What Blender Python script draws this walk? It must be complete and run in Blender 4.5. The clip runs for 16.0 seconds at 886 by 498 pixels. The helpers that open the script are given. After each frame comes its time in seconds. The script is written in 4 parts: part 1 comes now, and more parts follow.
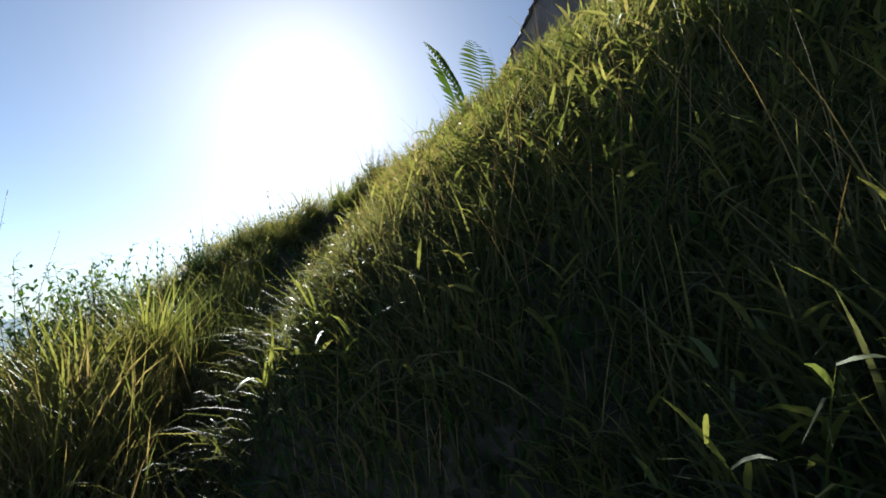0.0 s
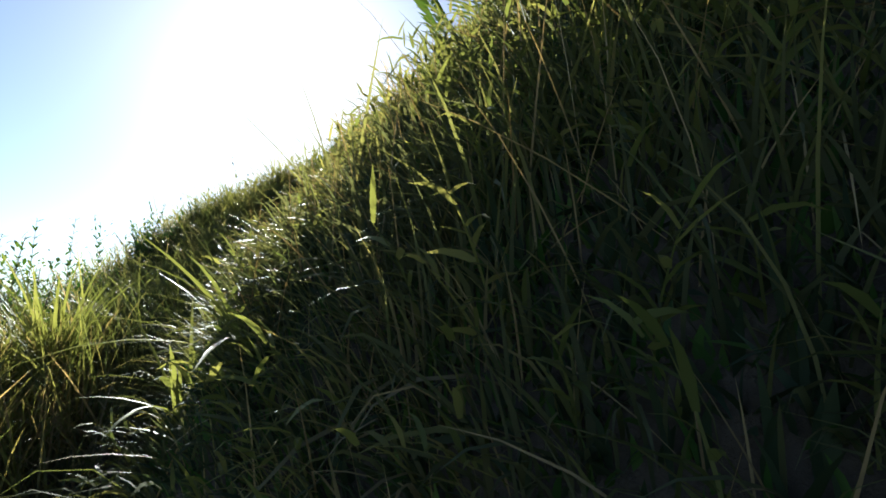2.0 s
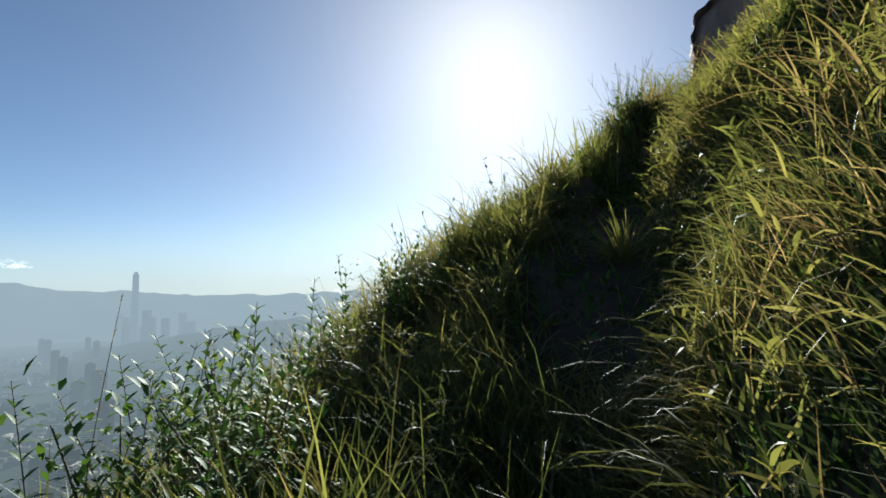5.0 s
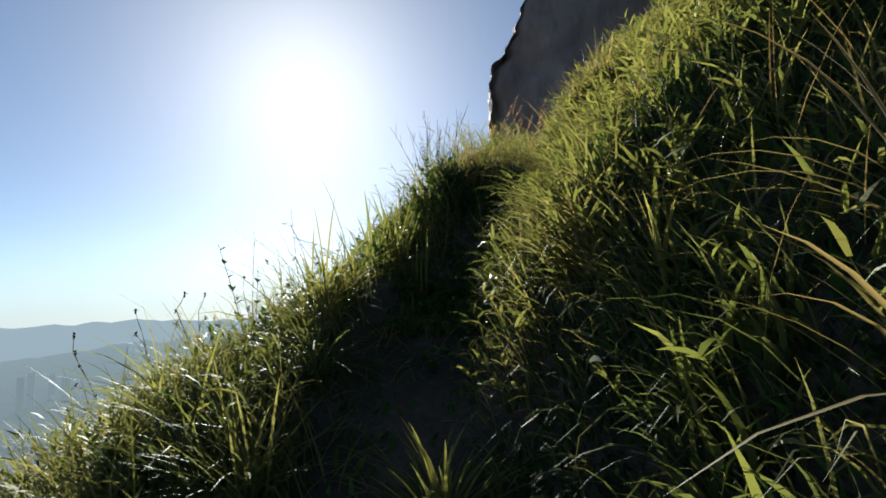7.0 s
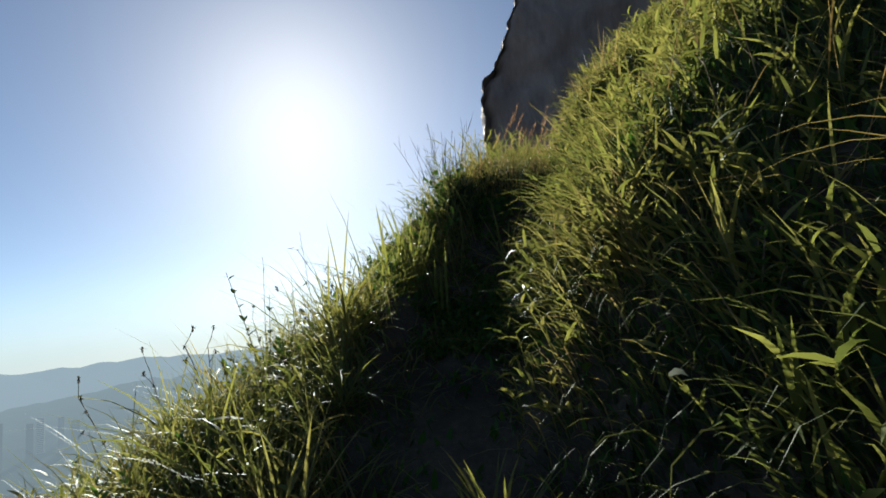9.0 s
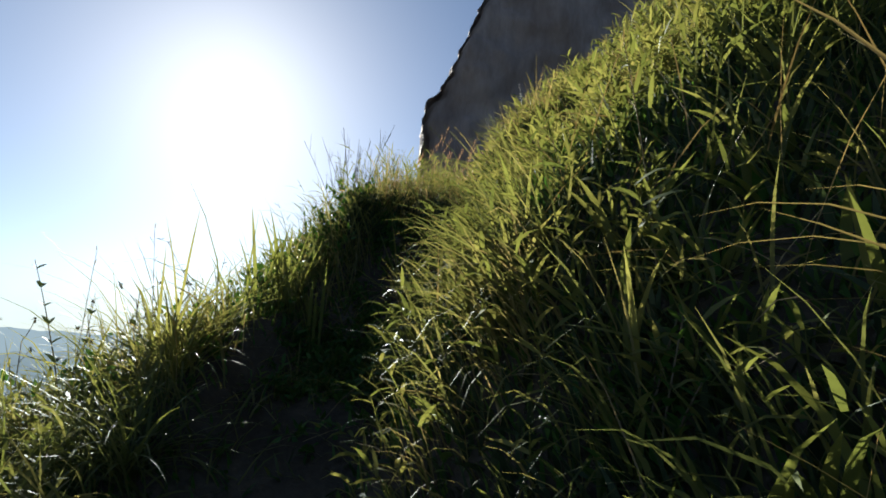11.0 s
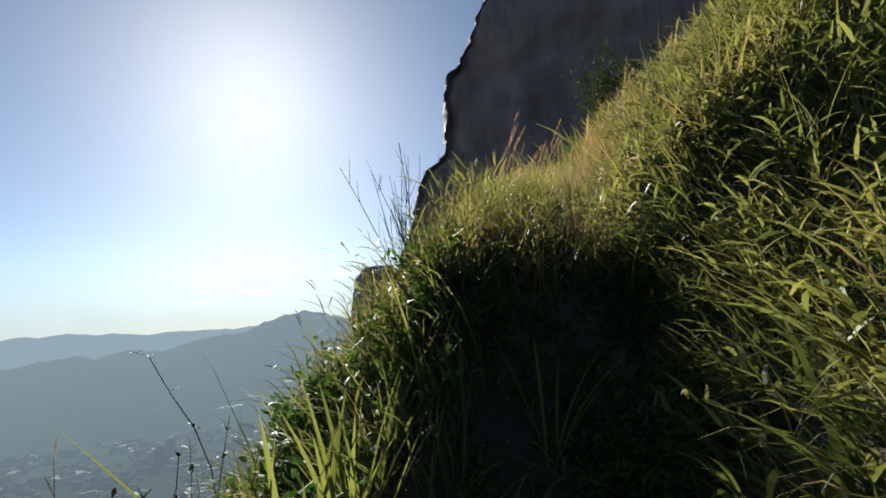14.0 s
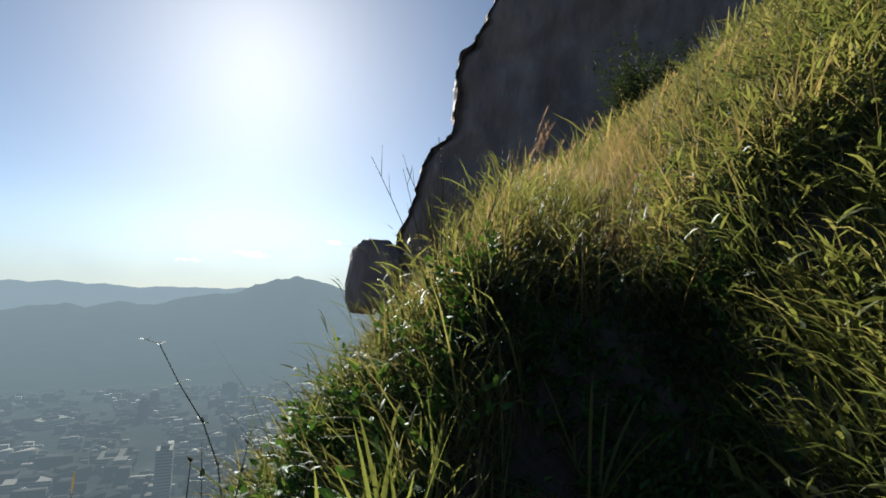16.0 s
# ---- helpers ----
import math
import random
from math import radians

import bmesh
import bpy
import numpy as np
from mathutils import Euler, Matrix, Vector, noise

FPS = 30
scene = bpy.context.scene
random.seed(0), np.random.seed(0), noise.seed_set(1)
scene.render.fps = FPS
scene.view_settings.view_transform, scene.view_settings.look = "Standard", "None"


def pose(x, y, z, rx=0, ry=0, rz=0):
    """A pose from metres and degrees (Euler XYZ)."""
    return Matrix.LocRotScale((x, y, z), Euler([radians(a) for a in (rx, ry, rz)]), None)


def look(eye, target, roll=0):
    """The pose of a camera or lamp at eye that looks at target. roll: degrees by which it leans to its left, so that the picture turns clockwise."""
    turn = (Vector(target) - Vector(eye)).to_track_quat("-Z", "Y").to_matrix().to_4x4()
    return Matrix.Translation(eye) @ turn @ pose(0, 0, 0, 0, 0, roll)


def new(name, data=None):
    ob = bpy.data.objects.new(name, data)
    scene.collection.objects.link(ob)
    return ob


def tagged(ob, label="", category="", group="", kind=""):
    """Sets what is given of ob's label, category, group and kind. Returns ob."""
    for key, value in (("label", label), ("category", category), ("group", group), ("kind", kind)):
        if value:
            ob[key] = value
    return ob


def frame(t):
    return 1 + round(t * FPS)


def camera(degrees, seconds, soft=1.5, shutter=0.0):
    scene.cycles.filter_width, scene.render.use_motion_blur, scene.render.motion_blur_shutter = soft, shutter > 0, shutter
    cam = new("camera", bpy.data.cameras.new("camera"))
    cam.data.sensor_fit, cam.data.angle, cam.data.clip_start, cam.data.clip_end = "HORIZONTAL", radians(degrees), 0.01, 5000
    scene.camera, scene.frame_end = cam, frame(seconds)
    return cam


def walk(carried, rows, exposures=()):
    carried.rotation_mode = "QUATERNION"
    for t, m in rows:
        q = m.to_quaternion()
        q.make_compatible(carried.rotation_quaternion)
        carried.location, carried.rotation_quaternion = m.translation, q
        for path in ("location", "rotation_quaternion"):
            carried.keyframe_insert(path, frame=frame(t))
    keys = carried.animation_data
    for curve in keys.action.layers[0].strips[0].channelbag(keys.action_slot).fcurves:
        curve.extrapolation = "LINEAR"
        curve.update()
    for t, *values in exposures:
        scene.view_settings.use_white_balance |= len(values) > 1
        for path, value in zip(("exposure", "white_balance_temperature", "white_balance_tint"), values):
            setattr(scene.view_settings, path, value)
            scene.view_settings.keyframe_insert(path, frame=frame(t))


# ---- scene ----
cam = camera(80.3, 16.0, soft=1.7)
PATH = [
    (0, (-0.181, -0.034, 1.686), (-0.292, 1.934, 2.024), 1.9),
    (0.5, (-0.277, 0.187, 1.812), (-0.238, 2.158, 2.149), 1.2),
    (1, (-0.201, 0.436, 1.916), (-0.098, 2.413, 2.198), 2.1),
    (1.5, (-0.213, 0.645, 2.044), (-0.21, 2.632, 2.267), 0.8),
    (2, (-0.189, 0.78, 1.764), (-0.283, 2.766, 1.986), -0.9),
    (2.5, (-0.244, 1.281, 1.802), (-0.811, 3.197, 1.898), -1.0),
    (3, (-0.491, 1.448, 1.915), (-1.545, 3.146, 2.002), 2.6),
    (3.5, (-0.704, 1.477, 2.057), (-1.83, 3.124, 2.196), 0.4),
    (4, (-0.855, 1.656, 2.058), (-1.892, 3.357, 2.228), 0.2),
    (4.2, (-0.91, 1.692, 2.07), (-1.929, 3.403, 2.252), -0.3),
    (5.3, (-1.43, 2.68, 2.48), (-2.18, 4.53, 2.65), -0.8),
    (6.3, (-1.423, 3.688, 2.942), (-1.828, 5.639, 3.11), -1.5),
    (6.5, (-1.509, 3.846, 3.054), (-1.83, 5.811, 3.247), -1.6),
    (7, (-1.545, 4.02, 3.204), (-1.696, 5.999, 3.456), -2.3),
    (7.5, (-1.595, 4.089, 3.2), (-1.806, 6.059, 3.475), -3.6),
    (8, (-1.689, 4.14, 3.18), (-1.97, 6.106, 3.411), -4.7),
    (8.5, (-1.701, 4.17, 3.196), (-1.952, 6.14, 3.429), -5.2),
    (9, (-1.665, 4.188, 3.216), (-1.817, 6.157, 3.533), -6.1),
    (9.5, (-1.592, 4.206, 3.243), (-1.65, 6.162, 3.658), -4.3),
    (9.7, (-1.553, 4.242, 3.258), (-1.597, 6.195, 3.688), -3.1),
    (11.8, (-1.494, 4.958, 3.549), (-1.227, 6.928, 3.767), 1.0),
    (12, (-1.49, 5.095, 3.634), (-1.222, 7.07, 3.806), -0.2),
    (12.5, (-1.452, 5.466, 3.782), (-1.314, 7.455, 3.937), -1.8),
    (13, (-1.601, 5.683, 3.939), (-1.766, 7.666, 4.145), -1.4),
    (13.5, (-1.862, 5.865, 3.969), (-2.085, 7.84, 4.193), -0.7),
    (14, (-1.888, 6.092, 4.187), (-1.854, 8.072, 4.463), -3.2),
    (14.5, (-1.909, 6.232, 4.252), (-1.781, 8.206, 4.545), -3.4),
    (15, (-1.996, 6.2, 4.219), (-1.887, 8.183, 4.456), -1.7),
    (15.5, (-2.065, 6.21, 4.279), (-1.966, 8.195, 4.495), -1.0),
    (16, (-2.077, 6.235, 4.345), (-2.029, 8.225, 4.538), 1.6),
]
walk(cam, [(t, look(eye, target, roll)) for t, eye, target, roll in PATH],
     exposures=[(t, stops, 5850, 2) for t, stops in [(0.0, 1.85), (1.0, 2.15), (2.5, 2.3), (3.0, 1.8), (3.5, 1.5), (7.0, 1.55), (9.7, 1.45), (12.0, 1.8), (12.5, 1.8), (13.5, 1.42), (16.0, 1.35)]])

# ---- world, sun ----
SUN_AZ, SUN_EL = -19.1, 26.0
world = bpy.data.worlds.new("hazy_morning_sky")
scene.world = world
world.use_nodes = True
wn, wl = world.node_tree.nodes, world.node_tree.links
sky = wn.new("ShaderNodeTexSky")
sky.sky_type, sky.sun_disc = "NISHITA", False
sky.sun_elevation, sky.sun_rotation = radians(SUN_EL), radians(SUN_AZ)
sky.altitude, sky.air_density, sky.dust_density, sky.ozone_density = 900, 0.72, 0.80, 1.0
wn["Background"].inputs["Strength"].default_value = 0.036
wl.new(sky.outputs[0], wn["Background"].inputs["Color"])

sun_way = Vector((math.sin(radians(SUN_AZ)) * math.cos(radians(SUN_EL)),
                  math.cos(radians(SUN_AZ)) * math.cos(radians(SUN_EL)), math.sin(radians(SUN_EL))))
sun_data = bpy.data.lights.new("sun", "SUN")
sun_data.energy, sun_data.angle, sun_data.color = 5.0, radians(0.5), (1.0, 0.93, 0.82)
sun_lamp = new("sun", sun_data)
sun_lamp.matrix_world = look(sun_way * 200, (0, 0, 0))


# ---- materials ----
def material(name):
    m = bpy.data.materials.new(name)
    m.use_nodes = True
    nt = m.node_tree
    return m, nt, nt.nodes["Principled BSDF"], nt.nodes["Material Output"]


def node(nt, kind, **values):
    n = nt.nodes.new(kind)
    for key, value in values.items():
        n.inputs[key].default_value = value
    return n


def ramp(nt, fac, stops):
    r = nt.nodes.new("ShaderNodeValToRGB")
    el = r.color_ramp.elements
    while len(el) < len(stops):
        el.new(0.5)
    for e, (p, c) in zip(el, stops):
        e.position, e.color = p, (*c, 1)
    nt.links.new(fac, r.inputs[0])
    return r.outputs[0]


def leaf_material(name, stops, translucent=0.55, rough=0.54, patch=0.9, glow_tint=(1.20, 1.08, 0.68)):
    """Thin leaf: glossy skin, light passes through; tone varies by blade and by patch."""
    m, nt, bsdf, out = material(name)
    geo = nt.nodes.new("ShaderNodeNewGeometry")
    noise_a = node(nt, "ShaderNodeTexNoise", Scale=patch, Detail=2.0)
    nt.links.new(geo.outputs["Position"], noise_a.inputs["Vector"])
    mix = nt.nodes.new("ShaderNodeMath")
    mix.operation = "MULTIPLY_ADD"
    nt.links.new(geo.outputs["Random Per Island"], mix.inputs[0])
    mix.inputs[1].default_value = 0.6
    sub = nt.nodes.new("ShaderNodeMath")
    sub.operation = "MULTIPLY_ADD"
    nt.links.new(noise_a.outputs[0], sub.inputs[0])
    sub.inputs[1].default_value, sub.inputs[2].default_value = 1.4, -0.5
    nt.links.new(sub.outputs[0], mix.inputs[2])
    col = ramp(nt, mix.outputs[0], stops)
    nt.links.new(col, bsdf.inputs["Base Color"])
    bsdf.inputs["Roughness"].default_value = rough
    bsdf.inputs["Specular IOR Level"].default_value = 0.32
    tr = nt.nodes.new("ShaderNodeBsdfTranslucent")
    tint = nt.nodes.new("ShaderNodeMix")
    tint.data_type, tint.blend_type = "RGBA", "MULTIPLY"
    tint.inputs[0].default_value = 1.0
    nt.links.new(col, tint.inputs[6])
    tint.inputs[7].default_value = (*glow_tint, 1)
    nt.links.new(tint.outputs[2], tr.inputs["Color"])
    both = nt.nodes.new("ShaderNodeMixShader")
    both.inputs[0].default_value = translucent
    nt.links.new(bsdf.outputs[0], both.inputs[1])
    nt.links.new(tr.outputs[0], both.inputs[2])
    nt.links.new(both.outputs[0], out.inputs["Surface"])
    return m


def rough_material(name, stops, scale, rough=0.9, bump=0.4, bump_scale=None, distance=0.05, stretch=None):
    """Earth, rock and bark: noise at two scales and a relief."""
    m, nt, bsdf, out = material(name)
    geo = nt.nodes.new("ShaderNodeNewGeometry")
    place = geo.outputs["Position"]
    if stretch:
        mp = nt.nodes.new("ShaderNodeMapping")
        mp.inputs["Scale"].default_value = stretch
        nt.links.new(place, mp.inputs["Vector"])
        place = mp.outputs[0]
    a = node(nt, "ShaderNodeTexNoise", Scale=scale, Detail=6.0, Roughness=0.65)
    b = node(nt, "ShaderNodeTexNoise", Scale=(bump_scale or scale * 6), Detail=5.0, Roughness=0.7)
    nt.links.new(place, a.inputs["Vector"])
    nt.links.new(place, b.inputs["Vector"])
    add = nt.nodes.new("ShaderNodeMath")
    add.operation = "MULTIPLY_ADD"
    nt.links.new(b.outputs[0], add.inputs[0])
    add.inputs[1].default_value = 0.5
    half = nt.nodes.new("ShaderNodeMath")
    half.operation = "MULTIPLY_ADD"
    nt.links.new(a.outputs[0], half.inputs[0])
    half.inputs[1].default_value, half.inputs[2].default_value = 1.2, -0.35
    nt.links.new(half.outputs[0], add.inputs[2])
    nt.links.new(ramp(nt, add.outputs[0], stops), bsdf.inputs["Base Color"])
    bsdf.inputs["Roughness"].default_value = rough
    bsdf.inputs["Specular IOR Level"].default_value = 0.2
    bp = node(nt, "ShaderNodeBump", Strength=bump, Distance=distance)
    nt.links.new(b.outputs[0], bp.inputs["Height"])
    nt.links.new(bp.outputs[0], bsdf.inputs["Normal"])
    return m


def painted_haze_material(name, stops, scale, pieces=False):
    """Far surface with bright haze painted in: base dims, emission grows with distance from the hill."""
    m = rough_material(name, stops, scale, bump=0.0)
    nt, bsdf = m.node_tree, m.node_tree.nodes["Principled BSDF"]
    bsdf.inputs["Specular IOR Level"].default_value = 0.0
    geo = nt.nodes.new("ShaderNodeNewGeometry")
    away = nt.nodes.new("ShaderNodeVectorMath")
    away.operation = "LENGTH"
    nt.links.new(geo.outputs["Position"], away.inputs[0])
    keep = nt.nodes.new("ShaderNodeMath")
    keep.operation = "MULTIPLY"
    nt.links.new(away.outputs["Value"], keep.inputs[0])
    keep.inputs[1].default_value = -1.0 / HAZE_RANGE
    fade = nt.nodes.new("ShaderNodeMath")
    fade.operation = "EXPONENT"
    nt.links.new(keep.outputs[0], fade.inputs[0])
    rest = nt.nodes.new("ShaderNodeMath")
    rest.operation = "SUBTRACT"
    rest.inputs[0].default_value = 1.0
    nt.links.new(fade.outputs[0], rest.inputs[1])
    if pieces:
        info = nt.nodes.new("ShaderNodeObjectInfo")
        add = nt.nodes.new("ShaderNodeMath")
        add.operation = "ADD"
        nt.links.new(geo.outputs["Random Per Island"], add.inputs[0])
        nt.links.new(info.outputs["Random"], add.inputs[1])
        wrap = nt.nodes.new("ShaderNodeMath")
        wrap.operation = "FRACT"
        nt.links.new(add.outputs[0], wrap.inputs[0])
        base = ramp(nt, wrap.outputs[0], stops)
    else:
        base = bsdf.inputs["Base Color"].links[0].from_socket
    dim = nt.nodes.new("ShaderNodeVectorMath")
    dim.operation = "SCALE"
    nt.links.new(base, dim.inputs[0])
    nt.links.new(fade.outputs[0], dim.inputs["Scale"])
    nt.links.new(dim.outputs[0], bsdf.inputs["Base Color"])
    bsdf.inputs["Emission Color"].default_value = (*HAZE_GLOW, 1)
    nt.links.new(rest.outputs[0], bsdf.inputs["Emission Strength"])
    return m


# Emissive haze colour, and the distance over which it replaces far surface colours.
HAZE_GLOW, HAZE_RANGE = (0.152, 0.179, 0.195), 2600.0
SOIL = rough_material("dark_soil", [(0.2, (0.040, 0.032, 0.025)), (0.55, (0.082, 0.066, 0.050)), (0.85, (0.150, 0.122, 0.092))],
                      2.0, bump=0.8, bump_scale=30, distance=0.03)
SOIL.node_tree.nodes["Principled BSDF"].inputs["Specular IOR Level"].default_value = 0.02
ROCK = rough_material("cliff_rock", [(0.2, (0.130, 0.094, 0.084)), (0.5, (0.215, 0.162, 0.146)), (0.8, (0.32, 0.250, 0.228))],
                      0.12, bump=0.8, bump_scale=0.9, distance=0.35, stretch=(1.6, 1.0, 0.5))
GRASS = leaf_material("grass_blade", [(0.0, (0.046, 0.062, 0.024)), (0.35, (0.098, 0.112, 0.040)), (0.65, (0.165, 0.162, 0.062)),
                                      (0.88, (0.240, 0.200, 0.095)), (1.0, (0.320, 0.240, 0.140))])
GRASS_GOLD = leaf_material("grass_golden", [(0.0, (0.072, 0.080, 0.030)), (0.35, (0.152, 0.136, 0.052)), (0.7, (0.245, 0.188, 0.100)),
                                            (1.0, (0.330, 0.235, 0.155))])
GRASS_FRESH = leaf_material("grass_fresh", [(0.0, (0.060, 0.082, 0.025)), (0.5, (0.138, 0.154, 0.045)), (1.0, (0.240, 0.222, 0.084))])
# Darker grass copy: the shade of bank and trail is put into its colour.
GRASS_SHADE = leaf_material("grass_painted_shade", [(0.0, (0.046, 0.058, 0.030)), (0.5, (0.090, 0.098, 0.048)), (0.85, (0.120, 0.125, 0.060)), (1.0, (0.200, 0.160, 0.090))])
LEAF = leaf_material("herb_leaf", [(0.0, (0.022, 0.055, 0.012)), (0.5, (0.050, 0.110, 0.020)), (1.0, (0.120, 0.170, 0.040))], 0.35, 0.6)
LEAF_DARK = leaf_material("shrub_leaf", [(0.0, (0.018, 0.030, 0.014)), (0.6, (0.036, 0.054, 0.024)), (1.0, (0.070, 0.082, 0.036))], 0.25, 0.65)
SEED = leaf_material("seed_head", [(0.0, (0.020, 0.022, 0.014)), (1.0, (0.055, 0.048, 0.032))], 0.2, 0.9)
DRY = leaf_material("dry_stalk", [(0.0, (0.140, 0.100, 0.050)), (0.5, (0.260, 0.190, 0.090)), (1.0, (0.380, 0.290, 0.150))], 0.25, 0.6)
TWIG = rough_material("twig_bark", [(0.2, (0.06, 0.045, 0.03)), (0.6, (0.13, 0.10, 0.065)), (0.9, (0.2, 0.16, 0.10))], 20, rough=0.8, bump=0.3, distance=0.004)
VALLEY = painted_haze_material("valley_floor", [(0.25, (0.012, 0.018, 0.014)), (0.5, (0.022, 0.028, 0.024)), (0.8, (0.050, 0.050, 0.044))], 0.012)
HILL_NEAR = painted_haze_material("wooded_hills", [(0.25, (0.012, 0.018, 0.016)), (0.75, (0.030, 0.036, 0.030))], 0.012)
HILL_FAR = painted_haze_material("far_mountains", [(0.25, (0.05, 0.06, 0.06)), (0.75, (0.08, 0.09, 0.09))], 0.003)
CITY = painted_haze_material("pale_concrete", [(0.0, (0.018, 0.020, 0.020)), (0.55, (0.034, 0.034, 0.032)), (0.82, (0.060, 0.055, 0.050)), (0.90, (0.17, 0.155, 0.135)), (1.0, (0.22, 0.21, 0.19))], 0.012, True)
CITY_DARK = painted_haze_material("window_bands", [(0.3, (0.012, 0.014, 0.016)), (0.7, (0.024, 0.026, 0.028))], 0.02)
TOWER = painted_haze_material("tower_glass", [(0.3, (0.05, 0.065, 0.08)), (0.7, (0.075, 0.09, 0.105))], 0.02)

# ---- the lie of the land ----
FLOOR = -230.0
TRAIL_Y = [-4.0, 0.0, 1.3, 1.75, 2.2, 2.6, 3.2, 3.7, 5.4, 6.2, 7.0, 7.6, 8.6, 10.0, 12.0, 14.0, 20.0]
TRAIL_X = [0.1, -0.2, -0.4, -0.95, -1.30, -1.50, -1.66, -1.62, -1.64, -1.74, -1.72, -1.55, -1.2, -0.9, -0.4, 0.2, 0.8]
RISE_Y = [-40.0, 0.0, 1.7, 3.7, 5.5, 6.3, 7.6, 8.1, 8.5, 10.0, 12.0, 14.0, 20.0, 57.0, 100.0]
RISE_Z = [-9.0, 0.32, 0.60, 1.45, 2.38, 2.80, 3.30, 3.66, 4.24, 4.78, 5.45, 6.05, 6.60, 9.0, 9.0]
FALL_Y = [0.0, 4.0, 6.0, 7.2, 8.2, 10.0, 12.0]
FALL_K = [0.34, 0.22, 0.13, 0.27, 0.95, 1.00, 0.90]
WALK_Y = [0.0, 0.8, 1.3, 1.5, 1.7, 2.2, 2.7, 3.7, 4.2, 5.0, 5.5, 5.9, 6.2]
WALK_X = [-0.20, -0.20, -0.25, -0.60, -0.90, -1.22, -1.44, -1.42, -1.60, -1.50, -1.46, -1.86, -2.05]
WIDE_Y = [0.0, 1.6, 2.2, 3.4, 4.4, 5.5, 5.9, 6.3, 6.8, 7.3, 8.5, 9.2]
WIDE_W = [0.26, 0.24, 0.14, 0.12, 0.18, 0.32, 0.26, 0.15, 0.18, 0.27, 0.27, 0.22]


def bumps(x, y):
    return (0.06 * np.sin(1.9 * x + 0.6 * y + 0.7) * np.sin(1.3 * y - 0.8 * x) + 0.035 * np.sin(4.3 * x - 1.1) * np.sin(3.7 * y + 0.4)
            + 0.015 * np.sin(9.1 * x + 2.0 * y) * np.sin(8.3 * y - 1.7 * x))


def ground(x, y):
    """Height of the hillside: a trail cut across a steep slope, a bank on the uphill side, a drop on the other."""
    x, y = np.asarray(x, float), np.asarray(y, float)
    u = x - np.interp(y, TRAIL_Y, TRAIL_X)
    z = np.interp(y, RISE_Y, RISE_Z)
    r = np.maximum(u - np.interp(y, WIDE_Y, WIDE_W), 0)
    bank = np.interp(y, [1.0, 2.2, 5.0, 5.7, 6.3, 6.9, 7.5], [0.75, 0.55, 0.48, 0.47, 0.57, 0.55, 0.48]) * (1 - np.exp(-r / 0.30)) + 34 * (1 - np.exp(-r * 0.86 / 34))
    l = np.maximum(-u - 0.30, 0)
    k = np.interp(y, FALL_Y, FALL_K)
    verge = np.interp(y, [5.2, 6.4, 7.3, 8.0, 8.5], [0.10, 0.20, 0.28, 0.28, 0.10]) * np.exp(-((l - 0.30) / 0.22) ** 2) - k * np.maximum(l - 0.35, 0) - np.interp(y, [3.8, 5.0, 7.0, 10.0], [0.0, 0.45, 0.45, 0.3]) * np.maximum(l - 0.95, 0) - 0.32 * np.minimum(np.maximum(l - 2.4, 0), 6.0) ** 1.5
    near = z + bank + verge - 0.9 * np.maximum(l - 8.0, 0) + bumps(x, y) * np.clip(np.abs(u) / 0.5, 0.3, 1.0)
    d = np.hypot(x - 10, y - 30)
    w = np.clip((d - 110) / 500, 0, 1)
    w = w * w * (3 - 2 * w)
    plain = FLOOR + 6 * np.sin(x * 0.004) * np.sin(y * 0.005)
    return np.maximum(near, FLOOR) * (1 - w) + plain * w


# ---- builders ----
def mesh_object(name, verts, faces, mat, parent=None, smooth=False):
    me = bpy.data.meshes.new(name)
    me.from_pydata([tuple(v) for v in verts], [], faces)
    me.materials.append(mat)
    if smooth:
        me.shade_smooth()
    ob = new(name, me)
    ob.parent = parent
    return ob


def fast_mesh(name, verts, quads, tris, mat, smooth=False):
    """One mesh from arrays of vertices, quads and triangles."""
    me = bpy.data.meshes.new(name)
    nv, nq, nt = len(verts), len(quads), len(tris)
    me.vertices.add(nv)
    me.vertices.foreach_set("co", np.ascontiguousarray(verts, dtype=np.float32).ravel())
    loops = np.concatenate([np.asarray(quads, np.int32).ravel(), np.asarray(tris, np.int32).ravel()])
    me.loops.add(len(loops))
    me.loops.foreach_set("vertex_index", loops)
    me.polygons.add(nq + nt)
    me.polygons.foreach_set("loop_start", np.concatenate([np.arange(nq) * 4, nq * 4 + np.arange(nt) * 3]).astype(np.int32))
    me.update(calc_edges=True)
    me.validate()
    me.materials.append(mat)
    if smooth:
        me.shade_smooth()
    return me


BLADE_W = {4: np.array([0.55, 1.0, 0.9, 0.55]), 3: np.array([0.6, 1.0, 0.65]), 5: np.array([0.5, 0.9, 1.0, 0.8, 0.45])}


